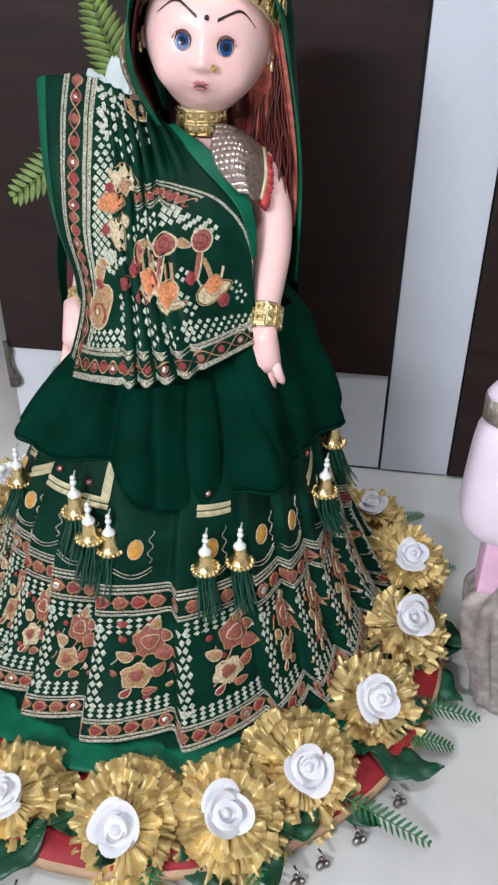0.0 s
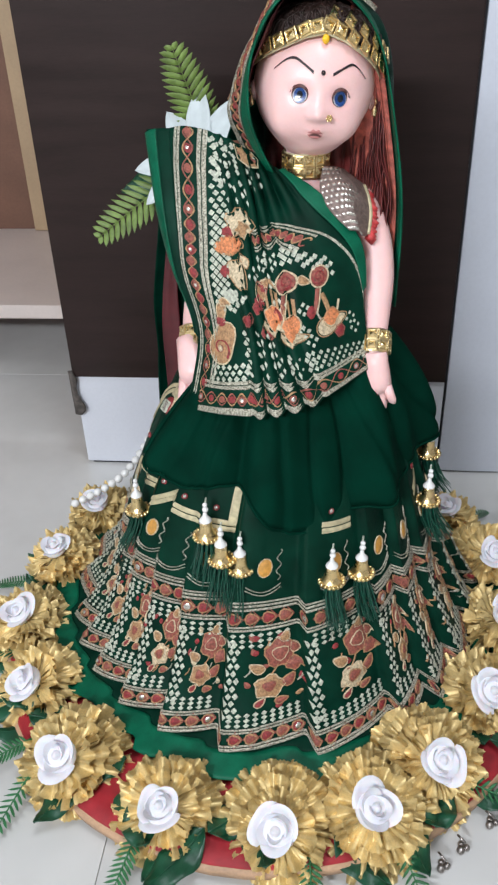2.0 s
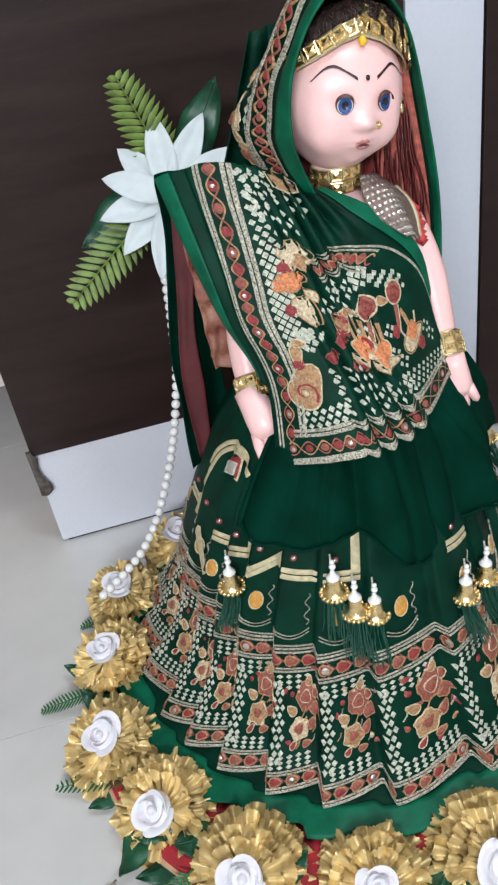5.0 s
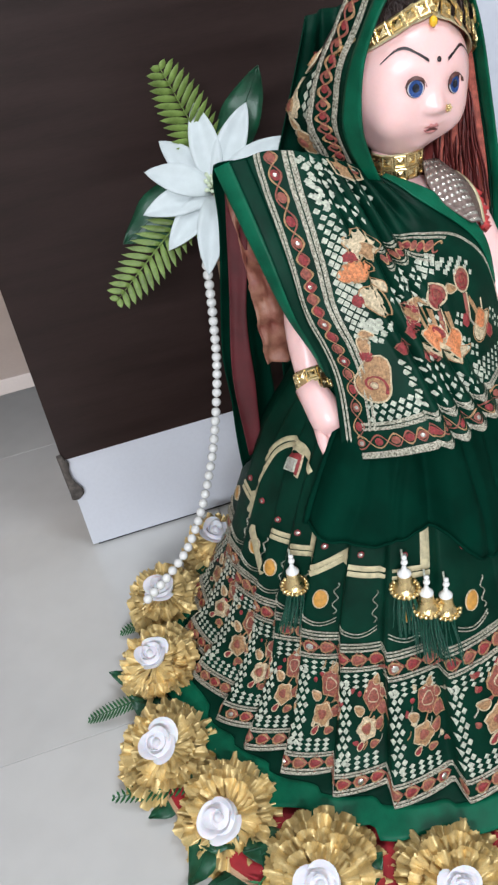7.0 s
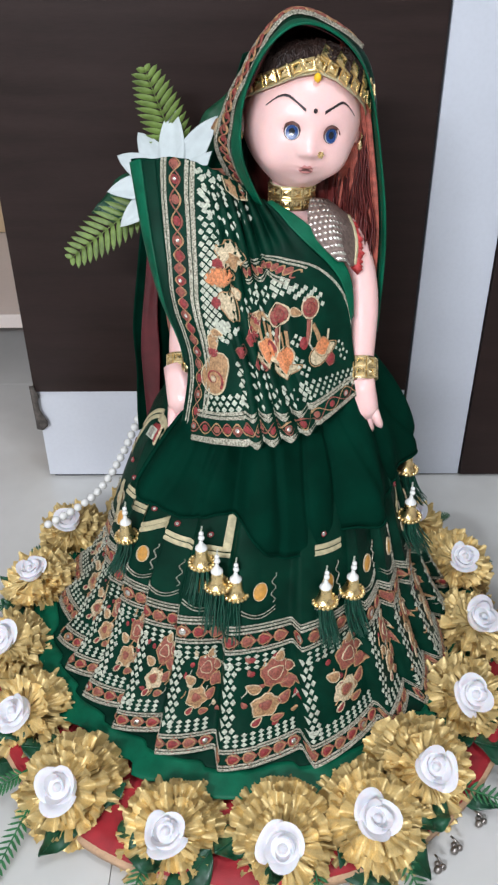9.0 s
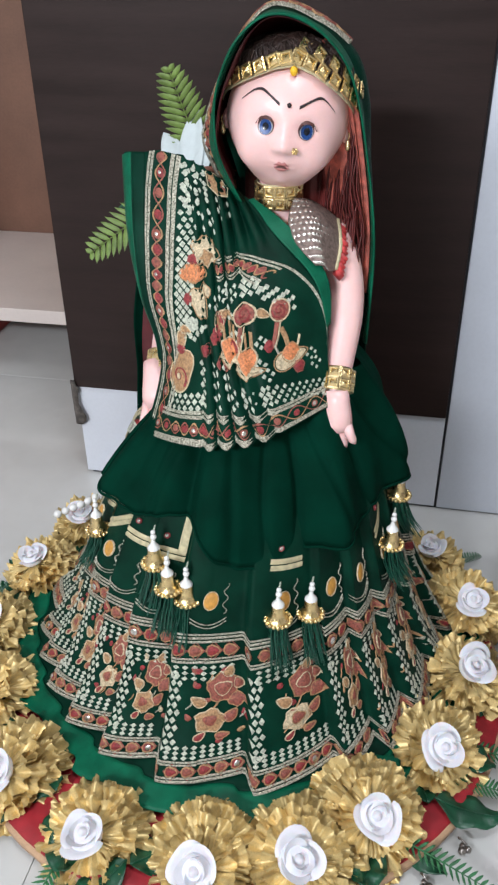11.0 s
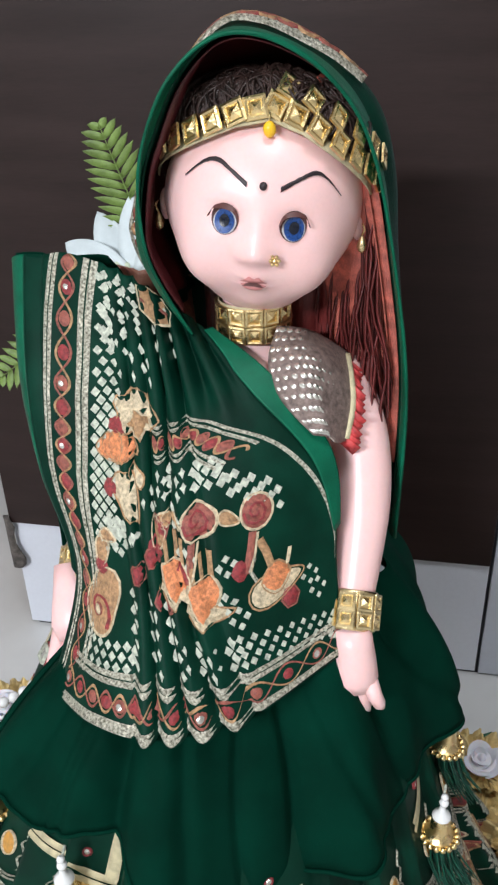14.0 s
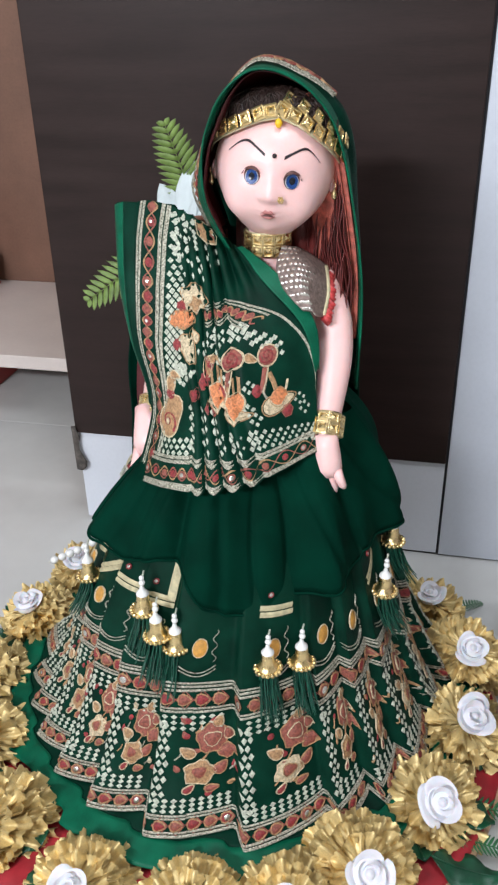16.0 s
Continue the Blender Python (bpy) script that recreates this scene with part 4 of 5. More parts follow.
for i, th in enumerate(pleat_at):
    put = ground_map(skirt_point, SKO)(th, slope(0.086))
    for col, off in ((0, 0.0070), (1, 0.0128)):
        for k in range(11):
            diamond(dots, put, off + 0.0029 * (k % 2), -0.036 + k * 0.0070, 0.0054, 0.0068, W_, 0.0)
tagged(part("stitch_work", dots, THREADS, skirt, "rows of small white diamond stitches"), kind="stuff")
for i, th in enumerate(pleat_at):
    nxt = pleat_at[(i + 1) % len(pleat_at)] + (TAU if i == len(pleat_at) - 1 else 0)
    wide = max(0.72, min(1.3, (nxt - th) * 0.2 / 0.060))
    mid = th + (nxt - th) * 0.58
    put0 = ground_map(skirt_point, SKO)(mid + 0.02, slope(0.090))
    put = lambda x, y, l=0.0, q=put0, k=wide: q(x * 1.1 * k + 0.003, y * 1.12, l)
    m = Mesh()
    rng = random.Random(i)
    j = rng.uniform(-0.002, 0.002)
    bordered(m, put, 0.004 + j, 0.017, petal_outline(0.0108, 16, 5, 0.12, rng.random() * 6, 1.15), C_, T_)
    bordered(m, put, 0.004 + j, 0.017, petal_outline(0.0058, 12, 3, 0.15, rng.random() * 6), C_, CR_, 0.0012, 0.0026)
    bordered(m, put, -0.004 + j, -0.011, petal_outline(0.0098, 16, 5, 0.14, rng.random() * 6, 1.0), T_ if i % 3 else CR_, CR_)
    bordered(m, put, -0.004 + j, -0.010, petal_outline(0.0048, 12, 3, 0.15, rng.random() * 6), C_, T_, 0.0012, 0.0026)
    bordered(m, put, -0.0125 + j, 0.006, leaf_outline(0.012, 0.0075, 2.5), T_, CR_)
    bordered(m, put, 0.0095 + j, -0.008, leaf_outline(0.012, 0.008, 0.9), C_, T_)
    bordered(m, put, 0.008 + j, 0.030, leaf_outline(0.009, 0.007, 1.2), T_, CR_)
    bordered(m, put, -0.010 + j, -0.024, leaf_outline(0.009, 0.005, 0.9), R_, CR_)
    cord(m, [(0.003, 0.008), (0.0, 0.002), (-0.003, -0.002)], 0.0014, put, T_)
    blob(m, put, -0.013, 0.020, petal_outline(0.0026, 8, 1, 0), R_, 0.001, 0.001)
    bordered(m, put, 0.0135 + j, 0.005, petal_outline(0.0060, 12, 4, 0.15, rng.random() * 6), C_, T_)
    bordered(m, put, 0.0145 + j, 0.019, leaf_outline(0.010, 0.0065, 1.9), C_, CR_)
    bordered(m, put, 0.004 + j, -0.025, leaf_outline(0.009, 0.006, 0.1), C_, T_)
    for q in range(14):
        fx, fy = rng.uniform(-0.021, 0.021), rng.uniform(-0.030, 0.034)
        if rng.random() < 0.5:
            blob(m, put, fx, fy, leaf_outline(0.0065, 0.004, rng.uniform(0, 3)), rng.choice((T_, C_, CR_, R_)), 0.0009, 0.0008)
        else:
            cord(m, [(fx, fy), (fx + 0.003, fy + 0.003), (fx + 0.004, fy + 0.007)], 0.0012, put, rng.choice((S_, T_)))
    part("rose_motif", m, THREADS, skirt)
    # oval spot, scallop line and ribbon above the link border
    put = ground_map(skirt_point, SKO)(mid - 0.02, slope(0.202))
    if i % 2 == 0 or 3 < i < 16:
        m = Mesh()
        bordered(m, put, 0, 0.002, petal_outline(0.0066, 14, 1, 0.0, 0, 1.35), OV_, CR_, 0.0010)
        part("oval_spot", m, THREADS, skirt)
    m = Mesh()
    cord(m, [(-0.016 + 0.032 * k / 10, -0.016 - 0.008 * math.sin(math.pi * k / 10)) for k in range(11)], 0.0013, put, S_)
    cord(m, [(-0.016 + 0.032 * k / 10, -0.020 - 0.008 * math.sin(math.pi * k / 10)) for k in range(11)], 0.0013, put, S_)
    cord(m, [(0.013 + 0.0022 * math.sin(k * 0.8), -0.012 + 0.0016 * k) for k in range(20)], 0.0010, put, S_)
    part("scallop_cord", m, THREADS, skirt)
    m = Mesh()
    put = ground_map(skirt_point, SKO)(mid, slope(0.230))
    lean = rng.uniform(-0.2, 0.75)
    for o in (-0.0042, 0.0042):
        cord(m, [(-0.016 + 0.032 * k / 6, o * 0.7 + lean * (-0.016 + 0.032 * k / 6)) for k in range(7)], 0.0048, put, 0, 0.0016)
    if i % 3 == 1:
        cord(m, [(0.012, 0.002 + 0.006 * k) for k in range(8)], 0.0085, put, 0, 0.0018)
    if i % 3 == 0 or -1.9 < th < -0.30:
        part("gold_ribbon", m, [ZARI_G], skirt, "flat pale gold ribbon")
    m = Mesh()
    bordered(m, put, -0.006, 0.016, petal_outline(0.0026, 10, 1, 0), M_, R_, 0.0012)
    part("mirror_dot", m, THREADS, skirt)
# hip ribbon and mirror patch on the side of the skirt
hip = Mesh()
pt = ground_map(skirt_point, SKO)(radians(-72), 1.08)
arc = [(-0.052, -0.062), (-0.046, -0.030), (-0.040, 0.000), (-0.030, 0.026), (-0.012, 0.040), (0.010, 0.040), (0.024, 0.028)]
for off in (0.0, 0.0046):
    cord(hip, [(lambda q: (q.x + off, q.y - off))(smooth_curve([(a, b, 0) for a, b in arc], t)) for t in span(0, 1, 30)], 0.0050, pt, 0, 0.0016)
cord(hip, [(-0.052, -0.040 + 0.0), (-0.030, -0.066), (0.0, -0.090)], 0.009, pt, 0, 0.0016)
part("hip_ribbon", hip, [ZARI_G], skirt, "curved pale gold ribbon on the hip")
patch = Mesh()
pt = ground_map(skirt_point, SKO)(math.atan2(-0.109, 0.052) - 0.10, 1.155)
bordered(patch, pt, 0, 0, [(-0.008, -0.011), (0.008, -0.011), (0.0085, 0.0), (0.008, 0.011), (-0.008, 0.011), (-0.0085, 0)], R_, CR_, 0.0022)
bordered(patch, pt, 0, 0, [(-0.0045, -0.006), (0.0045, -0.006), (0.0045, 0.006), (-0.0045, 0.006)], M_, W_, 0.0014, 0.003, 0.0003)
part("mirror_patch", patch, THREADS, skirt, "red patch with a square mirror")

# --- pallu ---
pm = ground_map(pallu_point, PLO, pallu_base)
BORDER_U = [(0.0, 0.26), (0.12, 0.19), (0.25, 0.145), (0.45, 0.125), (0.60, 0.14), (0.80, 0.12), (0.93, 0.10), (1.0, 0.095)]


def border_u(v):
    return lerp_table(BORDER_U, v)[0]


def pallu_col(dx, v, lift=0.0):
    p0 = pm(border_u(v), v)
    return p0(dx, 0, lift)


def v_cord(m, dx, w, v0, v1, slot, n=70, wob=0.0, freq=0.0, ph=0.0, up=0.0022):
    rows = []
    for v in span(v0, v1, n):
        x = dx + wob * math.sin(freq * v + ph)
        rows.append((pallu_col(x - w / 2, v, 0.0008), pallu_col(x, v, up), pallu_col(x + w / 2, v, 0.0008)))
    m.grid(lambda a, b: rows[b][a], [0, 1, 2], list(range(n + 1)), slot)


edge = Mesh()
for dx, w in ((-0.0134, 0.0040), (-0.0094, 0.0036), (0.0094, 0.0036), (0.0134, 0.0040)):
    v_cord(edge, dx, w, 0.0, 0.955 if dx < 0 else 0.90, S_)
v_cord(edge, 0, 0.0020, 0.0, 0.92, T_, 120, 0.0046, 62.0, 0.0)
v_cord(edge, 0, 0.0020, 0.0, 0.92, C_, 120, 0.0046, 62.0, math.pi)
for k in range(18):
    v = (k + 0.5) * math.pi / 62.0
    if v < 0.92:
        blob(edge, pm(border_u(v), v), 0, 0, petal_outline(0.0036, 10, 1, 0, 0, 1.3), R_ if k % 2 else C_, 0.001, 0.0012)
        if k % 3 == 1:
            blob(edge, pm(border_u(v), v), 0, 0, petal_outline(0.0017, 8, 1, 0), M_, 0.0024, 0.0004)
part("side_border", edge, THREADS, pallu, "silver cords and coral link border")


def u_cord(m, v, w, u0, u1, slot, n=120, wob=0.0, freq=0.0, ph=0.0, up=0.0022):
    rows = []
    for u in span(u0, u1, n):
        q = pm(u, v)
        y = wob * math.sin(freq * u + ph)
        rows.append((q(0, y - w / 2, 0.0008), q(0, y, up), q(0, y + w / 2, 0.0008)))
    m.grid(lambda a, b: rows[b][a], [0, 1, 2], list(range(n + 1)), slot)


foot = Mesh()
for v in (0.882, 0.895, 0.972, 0.986):
    u_cord(foot, v, 0.0042, 0.02 if v > 0.9 else 0.12, 1.0, S_)
for ph, sl in ((0, T_), (math.pi, C_)):
    u_cord(foot, 0.933, 0.0022, 0.09, 1.0, sl, 160, 0.0052, 46.0, ph)
for k in range(14):
    u = (k + 0.5) * math.pi / 46.0
    if 0.1 < u < 0.99:
        blob(foot, pm(u, 0.933), 0, 0, petal_outline(0.0040, 10, 1, 0, 0, 0.9), C_ if k % 2 else R_, 0.001, 0.0013)
        if k % 4 == 1:
            blob(foot, pm(u, 0.933), 0, 0, petal_outline(0.0019, 8, 1, 0), M_, 0.0024, 0.0004)
part("lower_border", foot, THREADS, pallu, "silver cords and coral link border")
checks = Mesh()


def check(u, v, dx=0.0, dy=0.0, w=0.0082, h=0.0080):
    diamond(checks, pm(u, v), dx, dy, w * 1.16, h * 1.14, W_, 0.0)


for k in range(35):   # checked strip beside the border
    v = 0.03 + k * 0.0176
    for c in range(2 if k % 2 else 3):
        diamond(checks, pm(border_u(v), v), 0.0188 + c * 0.0060 + (0.0030 if k % 2 else 0), 0, 0.0054, 0.0066, W_)
CROSSES = ("X.X.X.X.X", ".X.X...X.", "....X....", ".X..X..X.", "X.X.X.X.X", ".X..X..X.", "X.X...X.X", ".X..X..X.", "...X.X...", "....X....", "...X.X...")
q = pm(0.575, 0.125)
for r, row in enumerate(CROSSES):
    for c, mark in enumerate(row):
        if mark == "X":
            diamond(checks, q, (c - 4) * 0.0050, (r - 5) * 0.0052, 0.0078, 0.0080, W_)
for k in range(6):
    check(0.36 + 0.026 * (k % 2) + 0.045 * (k // 2), 0.56 + 0.026 * (k % 2))
def check_rows(u0, u1, v0, rows, tilt, step=0.0072):
    """Offset rows of small diamonds; tilt: rise of v along u."""
    for r in range(rows):
        u, k = u0, 0
        while u < u1:
            w = (pallu_base(u + 0.01, v0) - pallu_base(u - 0.01, v0)).length / 0.02
            uu = u + (0.5 * step / w if r % 2 else 0.0)
            check(uu, v0 + 0.0175 * r + tilt * (uu - u0), 0, 0, 0.0062, 0.0064)
            u += step / w


check_rows(0.17, 0.41, 0.835, 3, 0.0)      # over the lower border
check_rows(0.60, 0.79, 0.800, 4, 0.02)
check_rows(0.79, 0.985, 0.800, 4, 0.30)
check_rows(0.62, 0.80, 0.415, 4, -0.12)    # under the chest border
check_rows(0.80, 0.885, 0.420, 4, 0.95)
for u0 in (0.44, 0.53, 0.60):
    for k in range(8):
        check(u0 + 0.018 * (k % 2), 0.735 + 0.0175 * k, 0, 0, 0.0064, 0.0066)
for u0, v0 in ((0.66, 0.50), (0.70, 0.58), (0.79, 0.62), (0.78, 0.70), (0.80, 0.74), (0.93, 0.72), (0.945, 0.76), (0.44, 0.57), (0.40, 0.60), (0.575, 0.47)):
    for dx, dy in ((0, 0), (0.004, 0.004), (-0.004, 0.004), (0, 0.008)):
        check(u0, v0, dx, dy, 0.0056, 0.0056)
tagged(part("check_work", checks, THREADS, pallu, "white diamond checks"), kind="stuff")


def motif(name, u, v, fn):
    m, q = Mesh(), pm(u, v)
    fn(m, lambda x, y, lift=0.0: q(x * 1.12, y * 1.12, lift))
    part(name, m, THREADS, pallu)


def flower_m(m, q):
    bordered(m, q, 0, 0, petal_outline(0.0112, 18, 5, 0.16, 0.5), CR_, T_, 0.0014)
    bordered(m, q, 0.001, 0.004, petal_outline(0.006, 14, 4, 0.15), T_, CR_, 0.0012, 0.0026)
    blob(m, q, -0.0105, 0.006, petal_outline(0.0048, 10, 1, 0), R_)


def lotus_m(m, q):
    for a in (-0.9, -0.45, 0, 0.45, 0.9):
        bordered(m, q, 0.007 * math.sin(a), -0.005 * math.cos(a), leaf_outline(0.016, 0.0075, math.pi / 2 + a), O_, T_, 0.0011, 0.001 + 0.0004 * (1 - abs(a)))


def bird_m(m, q):
    bordered(m, q, 0, 0, leaf_outline(0.027, 0.014, 1.25, 18), CR_, T_, 0.0014)
    bordered(m, q, 0.006, -0.011, petal_outline(0.0048, 12, 1, 0), CR_, T_, 0.0012)
    blob(m, q, -0.011, -0.004, petal_outline(0.0050, 10, 1, 0.1), R_)


def paisley_m(m, q):
    out = []
    for i in range(26):
        a = TAU * i / 26
        tip = max(0.0, math.cos(a + 1.05)) ** 4
        r = 0.0125 + 0.014 * tip
        out.append((r * math.cos(a), r * math.sin(a)))
    bordered(m, q, 0, 0, out, T_, CR_, 0.0018)
    cord(m, [((0.0045 + 0.0009 * k) * 0.8 * math.cos(k * 0.55 + 2.2), (0.0045 + 0.0009 * k) * 0.8 * math.sin(k * 0.55 + 2.2)) for k in range(10)], 0.0036, q, R_, 0.0036)
    bordered(m, q, 0, 0, petal_outline(0.0030, 12, 1, 0), CR_, C_, 0.0012, 0.0030)


def temple_m(m, q):
    bordered(m, q, 0, 0.005, leaf_outline(0.031, 0.014, -0.12, 18), CR_, T_, 0.0015)
    bordered(m, q, 0.0, 0.001, petal_outline(0.0072, 14, 4, 0.06), O_, T_, 0.0014, 0.0018)
    cord(m, [(-0.002, -0.005), (-0.004, -0.012), (-0.007, -0.019)], 0.0052, q, T_, 0.003)
    cord(m, [(0.006, -0.003), (0.008, -0.010)], 0.0030, q, CR_, 0.003)
    cord(m, [(-0.010, -0.001), (-0.013, -0.007), (-0.010, -0.012)], 0.0026, q, S_, 0.003)


def spiral_m(m, q):
    bordered(m, q, 0, 0, petal_outline(0.0080, 16, 1, 0), C_, CR_, 0.0018)
    cord(m, [((0.0012 + 0.00042 * k) * math.cos(k * 0.8), (0.0012 + 0.00042 * k) * math.sin(k * 0.8)) for k in range(13)], 0.0022, q, R_, 0.0042)
    cord(m, [(-0.003, 0.008), (-0.005, 0.016), (-0.008, 0.025)], 0.0050, q, C_, 0.0030)
    cord(m, [(-0.0005, 0.009), (-0.0025, 0.017), (-0.0055, 0.025)], 0.0016, q, CR_, 0.0036)
    blob(m, q, -0.011, 0.023, petal_outline(0.0046, 10, 4, 0.1), R_, 0.002)
    bordered(m, q, -0.014, -0.001, leaf_outline(0.012, 0.006, 0.5), T_, CR_, 0.0012)


def tall_m(m, q):
    bordered(m, q, 0, 0.012, leaf_outline(0.022, 0.009, 0.0, 14), CR_, T_, 0.0013)
    bordered(m, q, 0, 0.004, leaf_outline(0.020, 0.0135, math.pi / 2, 16), O_, CR_, 0.0013, 0.0018)
    for o in (-0.003, 0.001, 0.004):
        cord(m, [(o, -0.005), (o * 1.1, -0.017)], 0.0030, q, T_, 0.003)


def dot_m(m, q):
    bordered(m, q, 0, 0, petal_outline(0.0046, 12, 6, 0.08), R_, C_, 0.0014)


def stem_m(m, q):
    bordered(m, q, 0.0, 0, leaf_outline(0.018, 0.008, 1.9, 14), T_, CR_, 0.0012)
    bordered(m, q, 0.006, -0.008, leaf_outline(0.010, 0.006, 0.5, 12), T_, CR_, 0.0012)
    blob(m, q, -0.002, 0.006, petal_outline(0.0048, 10, 1, 0), R_)


for name, u, v, fn in (("flower_motif", 0.525, 0.288, flower_m), ("lotus_motif", 0.43, 0.395, lotus_m), ("bird_motif", 0.475, 0.49, bird_m), ("paisley_motif", 0.235, 0.775, paisley_m), ("bud_motif", 0.29, 0.640, stem_m),
                       ("rosette_motif", 0.48, 0.68, dot_m), ("spiral_motif", 0.74, 0.525, spiral_m), ("spiral_motif", 0.848, 0.545, spiral_m), ("lotus_motif", 0.73, 0.675, tall_m), ("swan_motif", 0.87, 0.70, temple_m), ("rosette_motif", 0.89, 0.765, dot_m),
                       ("lotus_motif", 0.655, 0.635, tall_m), ("rosette_motif", 0.565, 0.62, dot_m), ("bud_motif", 0.60, 0.56, stem_m), ("rosette_motif", 0.59, 0.72, dot_m), ("rosette_motif", 0.62, 0.53, dot_m)):
    motif(name, u, v, fn)
chest = Mesh()
ARCH = [(0.60, 0.345, 0), (0.68, 0.335, 0), (0.75, 0.318, 0), (0.80, 0.352, 0), (0.85, 0.410, 0), (0.884, 0.500, 0), (0.925, 0.620, 0), (0.962, 0.738, 0)]


def arch_put(x, y, lift=0.0):
    return pallu_point(x / 0.16, y / 0.22, lift) - Vector(PLO)


def arch(off, wob=0.0, freq=0.0, ph=0.0, n=150, t1=1.0):
    """Line beside the arched border, off metres towards the hem."""
    out = []
    for t in span(0, t1, n):
        p, p2 = smooth_curve(ARCH, t), smooth_curve(ARCH, min(1.0, t + 0.01))
        p0 = smooth_curve(ARCH, max(0.0, t - 0.01))
        d = Vector(((p2.x - p0.x) * 0.16, (p2.y - p0.y) * 0.22, 0)).normalized()
        o = off + wob * math.sin(freq * t + ph)
        out.append((p.x * 0.16 - d.y * o, p.y * 0.22 + d.x * o))
    return out


for off in (-0.0088, -0.0060, 0.0060, 0.0088):
    cord(chest, arch(off, t1=0.56 if off > -0.007 else 1.0), 0.0022, arch_put, S_)
for ph, sl in ((0, T_), (math.pi, C_)):
    cord(chest, arch(0.0, 0.0036, 55.0, ph, t1=0.56), 0.0016, arch_put, sl)
centre = arch(0.0, n=1100)
for k in range(9):
    x, y = centre[min(1099, round((k + 0.5) * math.pi / 55.0 * 1100))]
    blob(chest, arch_put, x, y, petal_outline(0.0031, 10, 1, 0), R_ if k % 2 else C_, 0.001, 0.0012)
part("chest_border", chest, THREADS, pallu, "silver cords across the chest")

# --- veil border ---
vm = ground_map(veil_point, VLO)
vb = Mesh()


def veil_cord(b, w, slot, wob=0.0, freq=0.0, ph=0.0):
    rows = []
    for a in span(0.04, 0.70, 130):
        bb = b + wob * math.sin(freq * a + ph)
        rows.append((veil_point(a, bb - w, 0.0018) - Vector(VLO), veil_point(a, bb, 0.0034) - Vector(VLO), veil_point(a, bb + w, 0.0018) - Vector(VLO)))
    vb.grid(lambda u, v: rows[v][u], [0, 1, 2], list(range(len(rows))), slot)


for b in (0.20, 0.235, 0.41, 0.445):
    veil_cord(b, 0.011, S_)
for ph, sl in ((0, T_), (math.pi, C_)):
    veil_cord(0.322, 0.008, sl, 0.045, 110, ph)
for k in range(34):
    a = 0.05 + k * math.pi / 110 
    if a < 0.70:
        blob(vb, lambda x, y, l, q=vm(a, 0.322): q(x, y, l + 0.001), 0, 0, petal_outline(0.0034, 10, 1, 0), R_ if k % 2 else C_, 0.001, 0.0012)
part("border", vb, THREADS, veil, "silver cords and coral links")
vd = Mesh()
for k in range(38):
    for r in range(3):
        a, b = 0.05 + k * 0.0245 + 0.012 * (r % 2), 0.51 + 0.062 * r
        if a < 0.72:
            diamond(vd, lambda x, y, l, q=vm(a, b): q(x, y, l + 0.001), 0, 0, 0.0075, 0.0070, W_)
for k in range(9):
    a = 0.09 + k * 0.105
    q0 = vm(a, 0.80)
    q = lambda x, y, l, q=q0: q(x, y, l + 0.001)
    bordered(vd, q, 0, 0, petal_outline(0.0105, 16, 5, 0.14, k), CR_ if k % 2 else T_, CR_)
    bordered(vd, q, 0, 0, petal_outline(0.005, 12, 3, 0.1, k), C_, T_, 0.0012, 0.003)
    bordered(vd, q, 0.017, 0.002, leaf_outline(0.012, 0.007, 0.3), T_, CR_)
tagged(part("stitch_work", vd, THREADS, veil, "white diamonds and tan motifs"), kind="stuff")

# ---------------- jewellery ----------------


def plate_mesh(s):
    """Square gilt plate: raised rim round a small pyramid."""
    h, m = s / 2, Mesh()
    rim = [(h, 0.0), (h, 0.0012), (h * 0.80, 0.0016), (h * 0.62, 0.0012), (h * 0.58, 0.0006)]
    vs, fs = [], []
    for q, z in rim:
        vs += [(-q, -q, z), (q, -q, z), (q, q, z), (-q, q, z)]
    for k in range(len(rim) - 1):
        for i in range(4):
            a, b = 4 * k + i, 4 * k + (i + 1) % 4
            fs.append((a, b, b + 4, a + 4))
    t = 4 * (len(rim) - 1)
    vs.append((0, 0, 0.0022))
    fs += [(t + i, t + (i + 1) % 4, len(vs) - 1) for i in range(4)]
    return m.add(vs, fs)


PLATE = plate_mesh(0.0098).make("plate", GILT, False)
PLATE_P = plate_mesh(0.0094).make("plate", GILT_PALE, False)


def set_plate(parent, me, at, nrm, up, size=1.0):
    n, u = Vector(nrm).normalized(), Vector(up)
    r = u.cross(n).normalized()
    u = n.cross(r)
    ob = part("plate", me, None, parent)
    ob.matrix_local = Matrix.Translation(Vector(at) - parent.location) @ Matrix((r, u, n)).transposed().to_4x4() @ Matrix.Scale(size, 4)
    return ob




def band_at(az, add=0.0, lift=0.0075):
    el = lerp_table(BAND_EL, az)[0] + add
    p = head_point(az, el, lift)
    n = head_point(az, el, 0.02) - p
    t = head_point(az + 0.05, lerp_table(BAND_EL, az + 0.05)[0] + add, lift) - head_point(az - 0.05, lerp_table(BAND_EL, az - 0.05)[0] + add, lift)
    n = Vector((n.x, n.y, n.z * 0.25))
    return p, n, n.cross(t)


